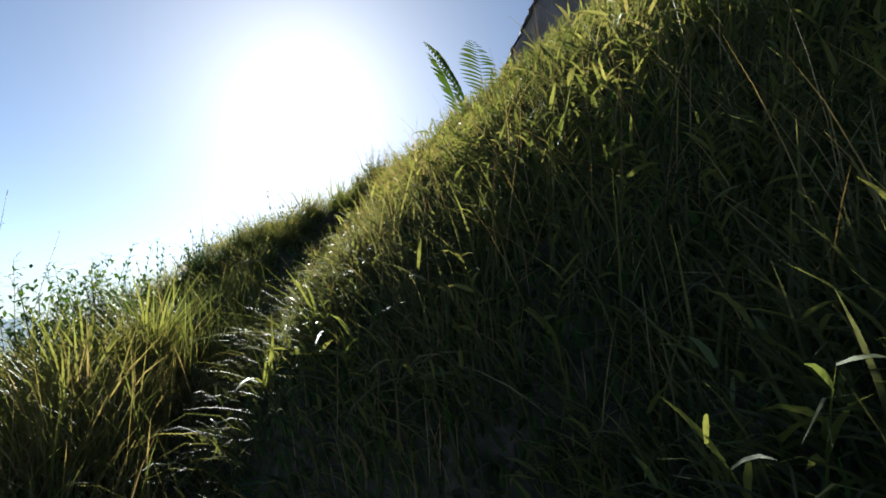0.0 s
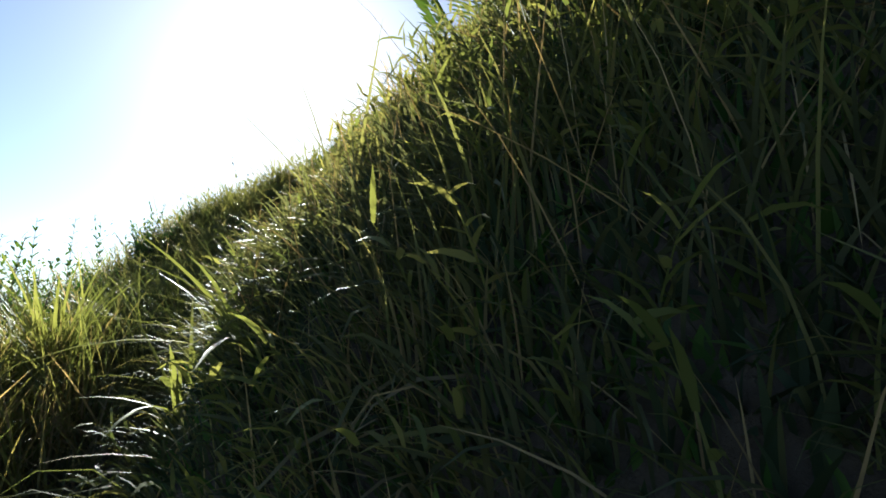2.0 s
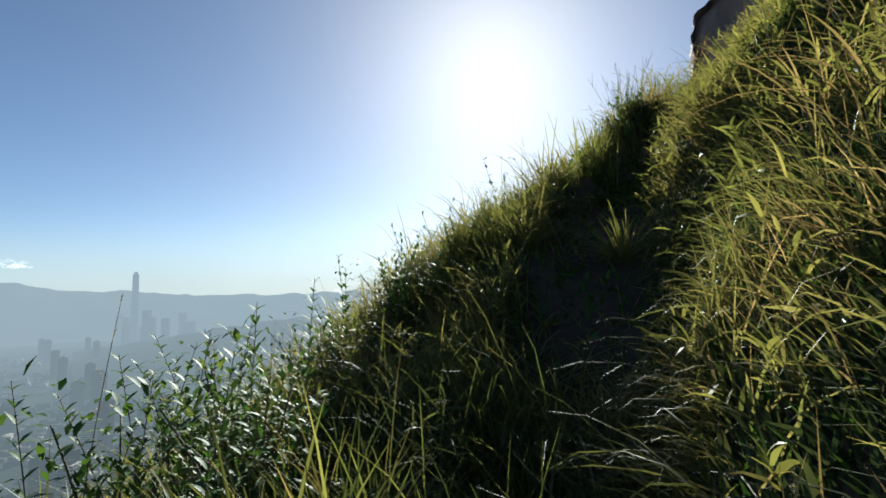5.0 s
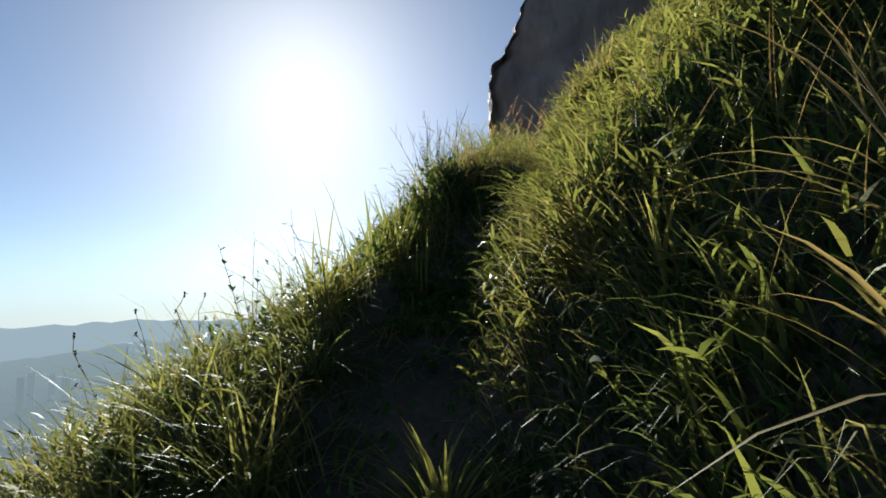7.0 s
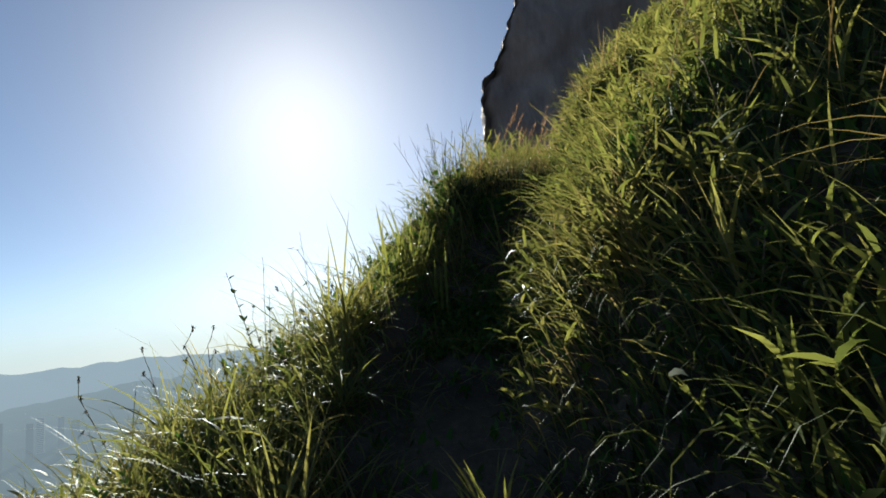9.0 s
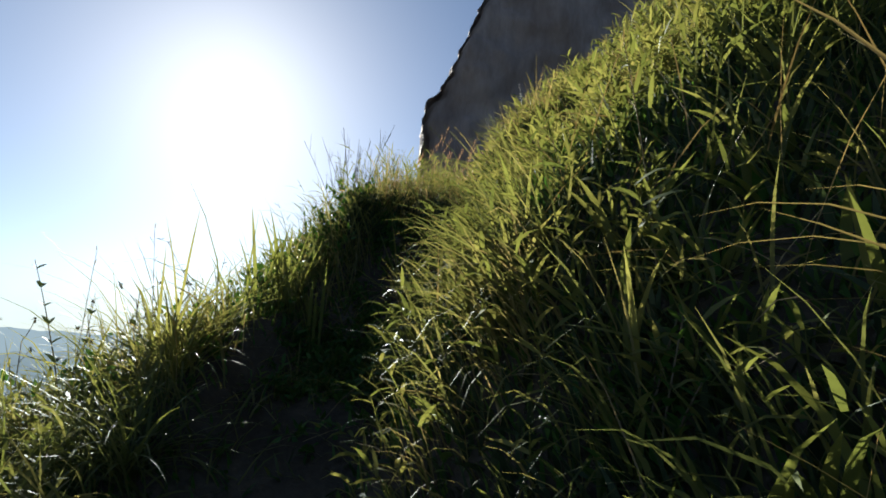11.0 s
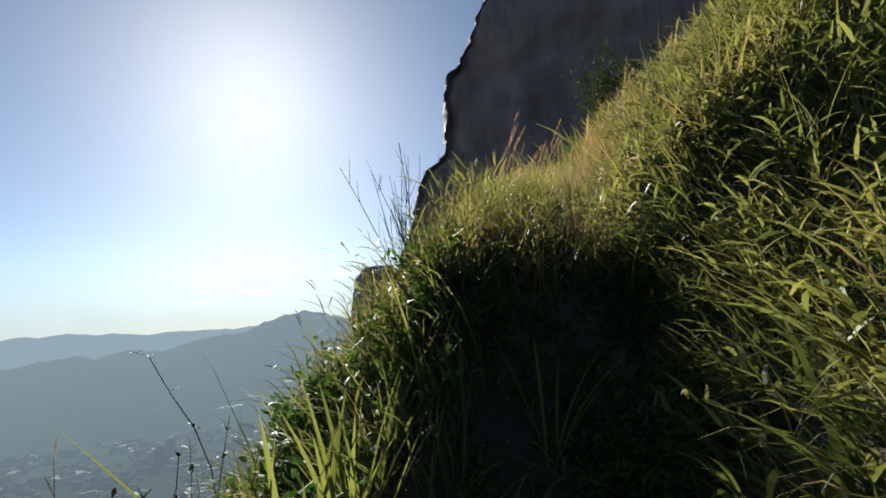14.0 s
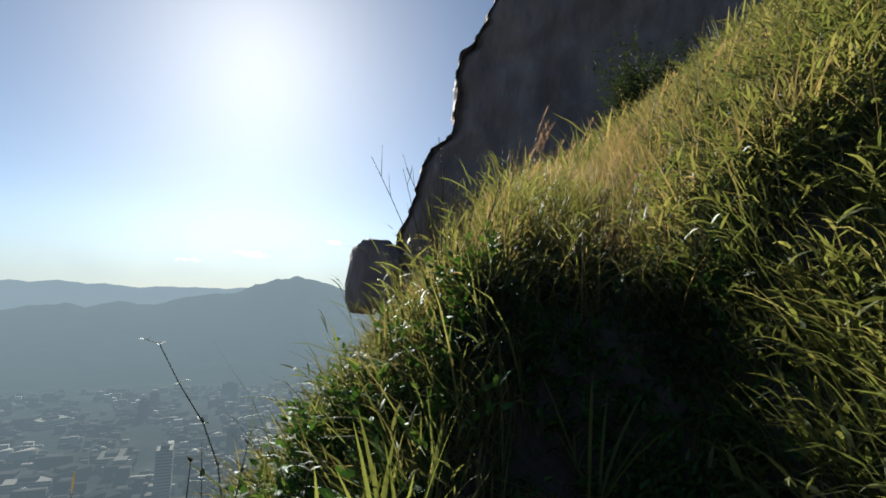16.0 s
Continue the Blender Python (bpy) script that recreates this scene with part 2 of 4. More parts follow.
def blade_arrays(base, az, length, width, tilt, bend, rng, segs=4):
    """Arching tapered blades: base points, headings, lengths, widths, first tilt from upright and the bend along the blade."""
    n = len(base)
    side = np.stack([-np.sin(az), np.cos(az), np.zeros(n)], 1)
    turn = rng.normal(0, 0.5, n)
    ahead = np.stack([np.cos(az), np.sin(az), np.zeros(n)], 1)
    pos = base.copy()
    prof = BLADE_W[segs]
    rings = []
    for s in range(segs):
        th = tilt + bend * (s / segs) ** 1.3
        up = np.cos(turn)[:, None] * side + np.sin(turn)[:, None] * (ahead * np.cos(th)[:, None] - np.array([0, 0, 1]) * np.sin(th)[:, None])
        half = up * (width * prof[s] * 0.5)[:, None]
        rings += [pos - half, pos + half]
        th2 = tilt + bend * ((s + 0.5) / segs) ** 1.3
        step = length / segs
        pos = pos + ahead * (np.sin(th2) * step)[:, None]
        pos[:, 2] += np.cos(th2) * step
    rings.append(pos)
    v = np.stack(rings, 1)
    m = v.shape[1]
    off = np.arange(n)[:, None] * m
    quads = np.concatenate([off + np.array([[2 * s, 2 * s + 1, 2 * s + 3, 2 * s + 2]]) for s in range(segs - 1)])
    tris = off + np.array([[2 * segs - 2, 2 * segs - 1, 2 * segs]])
    return v.reshape(-1, 3), quads, tris


def downhill(x, y):
    e = 0.15
    gx, gy = (ground(x + e, y) - ground(x - e, y)) / (2 * e), (ground(x, y + e) - ground(x, y - e)) / (2 * e)
    return -gx, -gy


def clear_of_trail(base, az, ln, wd, tilt, bd):
    """Leaves out what would hang into the walker's way: trodden and brushed aside."""
    ok = np.ones(len(base), bool)
    for s in (0.0, 0.3, 0.55, 0.8, 1.0):
        th = tilt + bd * s * 0.45
        px, py = base[:, 0] + np.cos(az) * np.sin(th) * ln * s, base[:, 1] + np.sin(az) * np.sin(th) * ln * s
        high = base[:, 2] + np.cos(th) * ln * s - np.interp(py, RISE_Y, RISE_Z)
        off = px - np.interp(py, WALK_Y, WALK_X)
        u = px - np.interp(py, TRAIL_Y, TRAIL_X)
        ok &= ~((np.hypot(off, high - 1.42) < 0.42) & (py < 6.8)) & ~((np.abs(off) < 0.22) & (high > 0.42) & (np.cos(th) * ln * s > 0.22) & (py < 6.6))
        ok &= ~((np.abs(off) < 0.16) & (high > 0.56) & (py < 6.6))
        ok &= ~((np.abs(u + 0.05) < 0.13) & (high > 0.12) & (py > 4.6) & (py < 7.2))
        ok &= ~((u > -0.50) & (u < 0.08) & (high > 0.16) & (py > 4.4) & (py < 7.2))
        ok &= ~((u > -0.36) & (u < 0.24) & (high > 0.16) & (py > 7.05) & (py < 8.40))
    return base[ok], az[ok], ln[ok], wd[ok], tilt[ok], bd[ok]


def leafy_patch(name, label, seed, ys, us, stems, leaves, stem_len, leaf_len, leaf_w, mat, tilt_by=0.45, bend=0.9, lean=0.5, droop=1.2, keep=None):
    """Reed-like stems with short pointed leaves standing off on alternate sides."""
    rng = np.random.default_rng(seed)
    y = rng.uniform(*ys, stems)
    x = np.interp(y, TRAIL_Y, TRAIL_X) + rng.uniform(*us, stems)
    if keep is not None:
        ok = keep(x, y, rng)
        x, y = x[ok], y[ok]
    n = len(x)
    base = np.stack([x, y, ground(x, y) - 0.02], 1)
    dx, dy = downhill(x, y)
    ang = rng.uniform(0, 2 * np.pi, n)
    az = np.arctan2(np.sin(ang) + lean * dy, np.cos(ang) + lean * dx)
    ln = rng.uniform(*stem_len, n)
    tilt = np.abs(rng.normal(0, tilt_by, n))
    bd = rng.uniform(0.2, 1.0, n) * bend
    base, az, ln, wd, tilt, bd = clear_of_trail(base, az, ln, np.full(n, 0.006), tilt, bd)
    n = len(base)
    parts = [blade_arrays(base, az, ln, wd, tilt, bd, rng, 4)]
    ahead = np.stack([np.cos(az), np.sin(az), np.zeros(n)], 1)
    for i in range(leaves):
        s = 0.2 + 0.8 * (i + rng.uniform(0, 0.8, n)) / leaves
        pos = base.copy()
        for a in np.linspace(0.1, 0.9, 5):
            th = tilt + bd * (a * s) ** 1.3
            pos = pos + ahead * (np.sin(th) * ln * s / 5)[:, None]
            pos[:, 2] += np.cos(th) * ln * s / 5
        la = az + (1 if i % 2 else -1) * rng.uniform(0.4, 1.6, n)
        out = blade_arrays(pos, la, rng.uniform(*leaf_len, n), rng.uniform(*leaf_w, n), rng.uniform(0.35, 1.3, n), rng.uniform(0.3, 1.0, n) * droop, rng, 3)
        parts.append(out)
    vs, qs, ts, off = [], [], [], 0
    for v, q, t in parts:
        vs.append(v), qs.append(q + off), ts.append(t + off)
        off += len(v)
    ob = new(name, fast_mesh(name, np.concatenate(vs), np.concatenate(qs), np.concatenate(ts), mat))
    return tagged(ob, label, "grass", kind="stuff")


def grass_patch(name, label, seed, ys, us, clumps, per, length, width, mat, spread=0.05, splay=0.55, bend=1.2, lean=0.5, keep=None, segs=4):
    """Clumps of blades strewn over a stretch of the hillside; us is measured across from the trail."""
    rng = np.random.default_rng(seed)
    y = rng.uniform(*ys, clumps)
    x = np.interp(y, TRAIL_Y, TRAIL_X) + rng.uniform(*us, clumps)
    if keep is not None:
        ok = keep(x, y, rng)
        x, y = x[ok], y[ok]
    c = len(x)
    size = rng.lognormal(0, 0.22, c)
    dx, dy = downhill(x, y)
    idx = np.repeat(np.arange(c), per)
    n = len(idx)
    bx, by = x[idx] + rng.normal(0, spread, n), y[idx] + rng.normal(0, spread, n)
    base = np.stack([bx, by, ground(bx, by) - 0.02], 1)
    ang = rng.uniform(0, 2 * np.pi, n)
    hx, hy = np.cos(ang) + lean * dx[idx], np.sin(ang) + lean * dy[idx]
    az = np.arctan2(hy, hx)
    ln = rng.uniform(*length, n) * size[idx]
    wd = rng.uniform(*width, n)
    tilt = np.abs(rng.normal(0, splay, n)) * 0.7
    bd = rng.uniform(0.2, 1.0, n) * bend
    base, az, ln, wd, tilt, bd = clear_of_trail(base, az, ln, wd, tilt, bd)
    v, q, t = blade_arrays(base, az, ln, wd, tilt, bd, rng, segs)
    ob = new(name, fast_mesh(name, v, q, t, mat))
    return tagged(ob, label, "grass", kind="stuff")


# ---- ground ----
def stretch_axis(mid, fine, n_fine, far_a, far_b, n_far):
    core = np.linspace(mid - fine, mid + fine, n_fine)
    a = mid - fine - np.geomspace(0.3, mid - fine - far_a, n_far)[::-1]
    b = mid + fine + np.geomspace(0.3, far_b - mid - fine, n_far)
    return np.concatenate([a, core, b])


gx = stretch_axis(-1.2, 5.0, 110, -4800, 4800, 60)
gy = stretch_axis(6.5, 8.5, 170, -4800, 4800, 60)
GX, GY = np.meshgrid(gx, gy, indexing="ij")
GZ = ground(GX, GY)
ni, nj = GX.shape
cell = (np.arange(ni - 1)[:, None] * nj + np.arange(nj - 1)[None, :]).ravel()
cells = np.stack([cell, cell + nj, cell + nj + 1, cell + 1], 1)
ground_mesh = fast_mesh("ground", np.stack([GX, GY, GZ], -1).reshape(-1, 3), cells, np.zeros((0, 3), int), SOIL, True)
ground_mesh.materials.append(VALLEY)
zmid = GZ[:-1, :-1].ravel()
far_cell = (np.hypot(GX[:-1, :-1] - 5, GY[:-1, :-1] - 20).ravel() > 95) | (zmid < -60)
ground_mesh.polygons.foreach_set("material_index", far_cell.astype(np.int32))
tagged(new("ground", ground_mesh), "dark bare soil under the grass of a steep hillside trail", "ground", kind="structure")

# ---- cliff and far distance ----
EDGE_Z = [-12.0, 3.0, 10.0, 13.0, 17.0, 19.6, 21.0, 27.5, 30.0, 30.4, 38.0, 50.0, 62.0]
EDGE_X = [-9.0, -7.0, -5.9, -4.6, -3.6, -2.6, -0.4, -0.2, 0.5, 1.1, 4.6, 9.5, 16.0]


def rocky(x, y, z, size):
    p = Vector((x, y, z)) / size
    return noise.fractal(p, 0.9, 2.0, 4) + 0.6 * abs(noise.noise(p * 2.3))


def build_cliff():
    verts, faces = [], []
    rows, cols = 240, 130
    for i in range(rows):
        z = -12 + 74 * i / (rows - 1)
        edge = float(np.interp(z, EDGE_Z, EDGE_X))
        for j in range(cols):
            s = -24 + 86 * j / (cols - 1)
            if s < 0:
                x, y = edge + 0.10 * -s, 57 - s * 1.4
            else:
                x, y = edge + s, 57 + 0.06 * s
            if 0 <= s < 1.6:
                y += (1.6 - s) ** 2 * 0.9
            d = rocky(x, y, z, 9.0)
            y += 1.6 * d * (1 if s >= 0 else 0.2)
            x += 0.35 * rocky(y, z, x, 3.0)
            bed = z / 2.6 + 0.5 * noise.noise(Vector((x * 0.15, y * 0.15, z * 0.2)))
            x += 0.42 * (bed % 1.0) * max(0.0, 1 - abs(s) / 3)
            y += 0.5 * noise.noise(Vector((x * 0.5, z * 0.22, 3.0))) * (1 if s >= 0 else 0)
            verts.append((x, y, z))
    for i in range(rows - 1):
        for j in range(cols - 1):
            a = i * cols + j
            faces.append((a, a + 1, a + cols + 1, a + cols))
    top = [(rows - 1) * cols + j for j in range(cols)]
    verts.append((60, 110, 64))
    for a, b in zip(top, top[1:]):
        faces.append((a, b, len(verts) - 1))
    return mesh_object("cliff", verts, faces, ROCK, smooth=True)


tagged(build_cliff(), "dark weathered rock cliff in shade above the grassy crest", "cliff", kind="structure")


def rock(name, sx, sy, sz, seed, mat, rough=0.18):
    bm = bmesh.new()
    bmesh.ops.create_icosphere(bm, subdivisions=5, radius=1.0)
    for v in bm.verts:
        p = v.co.copy()
        q = Vector([math.copysign(abs(c) ** 0.62, c) for c in p])
        d = 1 + rough * noise.fractal(p * 1.6 + Vector((seed, 0, 0)), 0.8, 2.0, 4)
        v.co = Vector((q.x * sx, q.y * sy, q.z * sz)) * d
    me = bpy.data.meshes.new(name)
    bm.to_mesh(me)
    bm.free()
    me.materials.append(mat)
    me.shade_smooth()
    return new(name, me)


boulder = tagged(rock("boulder", 2.6, 3.0, 3.6, 3.1, ROCK, 0.10), "large rounded grey-brown boulder jutting from the cliff foot", "boulder")
boulder.matrix_world = pose(-7.6, 57.5, 6.3, 0, 8, 10)


def ridge(name, label, dist, az0, az1, tops, mat, depth, seed):
    """A range of hills round part of the horizon: heights of its crest by bearing, above the valley floor."""
    rng_az = np.linspace(az0, az1, 220)
    crest = np.interp(rng_az, [a for a, _ in tops], [h for _, h in tops])
    verts, faces = [], []
    steps = 14
    for i, (a, h) in enumerate(zip(rng_az, crest)):
        for j in range(steps):
            f = j / (steps - 1)
            r = dist - depth * (1 - f)
            prof = f ** 1.4
            wob = noise.fractal(Vector((a * 0.35 + seed, f * 3.0, 0.3)), 0.8, 2.0, 5)
            z = FLOOR - 6 + (h - FLOOR) * prof * (1 + 0.05 * wob) + 5 * wob * f
            verts.append((r * math.sin(radians(a)), r * math.cos(radians(a)), z))
    for i in range(len(rng_az) - 1):
        for j in range(steps - 1):
            a = i * steps + j
            faces.append((a, a + steps, a + steps + 1, a + 1))
    return tagged(mesh_object(name, verts, faces, mat, smooth=True), label, "hills", kind="structure")


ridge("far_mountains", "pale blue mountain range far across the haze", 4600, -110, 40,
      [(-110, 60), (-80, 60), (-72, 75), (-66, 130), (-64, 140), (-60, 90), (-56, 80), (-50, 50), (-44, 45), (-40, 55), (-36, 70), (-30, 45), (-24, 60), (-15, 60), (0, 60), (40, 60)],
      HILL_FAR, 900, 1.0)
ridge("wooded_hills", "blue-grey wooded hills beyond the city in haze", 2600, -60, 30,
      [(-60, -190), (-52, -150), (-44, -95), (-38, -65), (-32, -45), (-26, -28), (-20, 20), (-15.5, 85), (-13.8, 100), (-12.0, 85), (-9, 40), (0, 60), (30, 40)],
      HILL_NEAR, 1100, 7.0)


def block_mesh(name, w, d, h, storeys, wall=None):
    """A block of flats as one shell: recessed window bands between the floors, flat roof."""
    verts, faces, dark = [], [], []
    step = h / storeys
    levels = [(0, 0.0)]
    for s in range(storeys):
        levels += [(s * step + step * 0.55, 0.0), (s * step + step * 0.55, 0.7), ((s + 1) * step, 0.7), ((s + 1) * step, 0.0)]
    for z, inset in levels:
        for cx, cy in ((-1, -1), (1, -1), (1, 1), (-1, 1)):
            verts.append((cx * (w / 2 - inset), cy * (d / 2 - inset), z))
    for i in range(len(levels) - 1):
        for k in range(4):
            a, b2 = i * 4 + k, i * 4 + (k + 1) % 4
            faces.append((a, b2, b2 + 4, a + 4))
            dark.append(1 if i % 4 == 2 else 0)
    n = len(verts)
    faces.append((n - 4, n - 3, n - 2, n - 1))
    dark.append(0)
    me = bpy.data.meshes.new(name)
    me.from_pydata(verts, [], faces)
    me.materials.append(wall or CITY)
    me.materials.append(CITY_DARK)
    me.polygons.foreach_set("material_index", dark)
    return me


def roof_house_mesh(w, d, h):
    me = bpy.data.meshes.new("roof_house")
    v = [(x * w, y * d, z) for z in (h - 0.2, h + 3.5) for x, y in ((-0.2, -0.25), (0.2, -0.25), (0.2, 0.25), (-0.2, 0.25))]
    me.from_pydata(v, [], [(0, 1, 5, 4), (1, 2, 6, 5), (2, 3, 7, 6), (3, 0, 4, 7), (4, 5, 6, 7)])
    me.materials.append(CITY)
    return me


rng_city = random.Random(5)
sizes = [(22, 18, 55, 16), (16, 16, 85, 24), (34, 16, 32, 9), (48, 30, 12, 3), (14, 12, 9, 2)]
kinds = [block_mesh("apartment_block", *s) for s in sizes]
roofs = [roof_house_mesh(*s[:3]) for s in sizes]
for i in range(280):
    az = rng_city.uniform(-78, -12)
    dist = 480 + (1000 if az > -58 else 2300) * rng_city.random() ** 1.5
    low = az > -45
    k = rng_city.choices(range(5), weights=[0.15, 0, 1, 4, 8] if low else [4, 5, 3, 2, 1])[0]
    bx, by = dist * math.sin(radians(az)), dist * math.cos(radians(az))
    b = new("apartment_block" if k < 3 else ("warehouse" if k == 3 else "house"), kinds[k])
    b.matrix_world = pose(bx, by, float(ground(bx, by)) - 1, 0, 0, rng_city.choice([20, 25, 65, 110, 112]))
    tagged(b, "pale concrete apartment block in the hazy valley city" if k < 3 else
           ("long low pale-roofed warehouse in the hazy valley" if k == 3 else "small pale house in the hazy valley"),
           "building", "buildings of the valley city")
    if k < 4:
        new("roof_house", roofs[k]).parent = b


def skyscraper():
    root = tagged(new("skyscraper"), "very tall tapered glass tower rising through haze", "skyscraper")
    az, dist = radians(-55.4), 3500
    root.location = (dist * math.sin(az), dist * math.cos(az), FLOOR)
    verts, faces = [], []
    levels = 26
    for i in range(levels):
        z = 385 * i / (levels - 1)
        s = 17.0 - 3.0 * (i / (levels - 1)) ** 2 - (0.9 if i % 2 else 0)
        for cx, cy in ((-1, -0.6), (-0.6, -1), (0.6, -1), (1, -0.6), (1, 0.6), (0.6, 1), (-0.6, 1), (-1, 0.6)):
            verts.append((cx * s, cy * s, z))
    for i in range(levels - 1):
        for j in range(8):
            a, b = i * 8 + j, i * 8 + (j + 1) % 8
            faces.append((a, b, b + 8, a + 8))
    faces.append(tuple(range((levels - 1) * 8, levels * 8)))
    mesh_object("shaft", verts, faces, TOWER, root)
    cr = [(x * 7, y * 7, z) for z in (385, 398) for x, y in ((-1, -1), (1, -1), (1, 1), (-1, 1))]
    mesh_object("crown", cr, [(0, 1, 5, 4), (1, 2, 6, 5), (2, 3, 7, 6), (3, 0, 4, 7), (4, 5, 6, 7)], TOWER, root)


skyscraper()
for i in range(11):
    az = -57 + rng_city.uniform(0, 9)
    dist = rng_city.uniform(3000, 3700)
    b = new("high_rise", block_mesh("high_rise", rng_city.uniform(24, 40), rng_city.uniform(22, 34), rng_city.uniform(90, 190), 22, TOWER))
    bx, by = dist * math.sin(radians(az)), dist * math.cos(radians(az))
    b.matrix_world = pose(bx, by, float(ground(bx, by)) - 2, 0, 0, 30)
    tagged(b, "grey high-rise in the distant harbour skyline in haze", "building", "harbour skyline")


for az, dist, w, h in [(-45.0, 1800, 24, 128), (-42.9, 1850, 16, 112), (-42.2, 1900, 18, 120), (-40.8, 1950, 16, 108), (-39.8, 1900, 22, 98)]:
    b = new("tower_block", block_mesh("tower_block", w, 18, h, 24))
    bx, by = dist * math.sin(radians(az)), dist * math.cos(radians(az))
    b.matrix_world = pose(bx, by, float(ground(bx, by)) - 2, 0, 0, 40)
    tagged(b, "tall grey tower block standing out of the valley mist", "building", "tower blocks in the mist")


# dense low roofs of the valley, too many and too small to count
rng_roof = np.random.default_rng(8)
n_roof = 9000
raz = np.radians(rng_roof.uniform(-80, -5, n_roof))
rdist = 450 + np.where(raz > -1.01, 1040, 2500) * rng_roof.random(n_roof) ** 1.8
groups_r = np.sin(raz * 31 + 1) * np.sin(rdist * 0.009) + np.sin(raz * 57 + rdist * 0.013) + rng_roof.normal(0, 0.5, n_roof)
raz, rdist = raz[groups_r > -0.1], rdist[groups_r > -0.1]
n_roof = len(raz)
rx, ry = rdist * np.sin(raz), rdist * np.cos(raz)
rw, rd, rh = rng_roof.uniform(2.5, 8, n_roof) * rng_roof.choice([1, 1, 1, 2.5], n_roof), rng_roof.uniform(2.5, 7, n_roof), rng_roof.uniform(3, 8, n_roof) * rng_roof.choice([1, 1, 1, 1.8], n_roof)
turn_r = rng_roof.choice([0.35, 0.4, 1.2, 1.9], n_roof)
rz = ground(rx, ry) - 1
corner = np.array([(-1, -1, 0), (1, -1, 0), (1, 1, 0), (-1, 1, 0), (-1, -1, 1), (1, -1, 1), (1, 1, 1), (-1, 1, 1)], float)
lx, ly, lz = corner[None, :, 0] * rw[:, None], corner[None, :, 1] * rd[:, None], corner[None, :, 2] * rh[:, None]
roof_v = np.stack([rx[:, None] + lx * np.cos(turn_r)[:, None] - ly * np.sin(turn_r)[:, None],
                   ry[:, None] + lx * np.sin(turn_r)[:, None] + ly * np.cos(turn_r)[:, None], rz[:, None] + lz], -1).reshape(-1, 3)
roof_q = (np.arange(n_roof)[:, None, None] * 8 + np.array([(0, 1, 5, 4), (1, 2, 6, 5), (2, 3, 7, 6), (3, 0, 4, 7), (4, 5, 6, 7)])[None]).reshape(-1, 4)
tagged(new("low_rooftops", fast_mesh("low_rooftops", roof_v, roof_q, np.zeros((0, 3), int), CITY)),
       "countless small pale rooftops of the valley city in haze", "rooftops", kind="stuff")


def cloud(az, el, width, height, seed, mat):
    """A small flat fair-weather cloud: many soft lumps."""
    r = random.Random(seed)
    dist = 4300
    c = Vector((math.sin(radians(az)) * math.cos(radians(el)), math.cos(radians(az)) * math.cos(radians(el)), math.sin(radians(el)))) * dist
    right = Vector((math.cos(radians(az)), -math.sin(radians(az)), 0))
    bm = bmesh.new()
    for i in range(26):
        f = max(-1, min(1, r.gauss(0.1, 0.45)))
        size = height * (1.05 - abs(f) ** 1.5) * r.uniform(0.14, 0.40)
        p = right * f * width * 0.5 + Vector((0, 0, abs(r.gauss(0, 0.4)) * height * (1 - f * f)))
        m = Matrix.Translation(p) @ Matrix.Rotation(r.uniform(0, 3), 4, "Z") @ Matrix.Diagonal((size * 1.9, size * 1.9, size * 0.9, 1))
        bmesh.ops.create_icosphere(bm, subdivisions=2, radius=1.0, matrix=m)
    me = bpy.data.meshes.new("cloud")
    bm.to_mesh(me)
    bm.free()
    me.materials.append(mat)
    me.shade_smooth()
    ob = tagged(new("cloud", me), "small flat white cloud low in the sky", "cloud", "small clouds", "structure")
    ob.location = c
    ob.visible_shadow = False


def cloud_material(name, glow, alpha):
    m, nt, bsdf, out = material(name)
    bsdf.inputs["Base Color"].default_value = (0.8, 0.8, 0.8, 1)
    bsdf.inputs["Roughness"].default_value, bsdf.inputs["Specular IOR Level"].default_value = 1.0, 0.0
    bsdf.inputs["Emission Color"].default_value, bsdf.inputs["Emission Strength"].default_value = (1.0, 0.98, 0.95, 1), glow
    bsdf.inputs["Alpha"].default_value = alpha
    return m


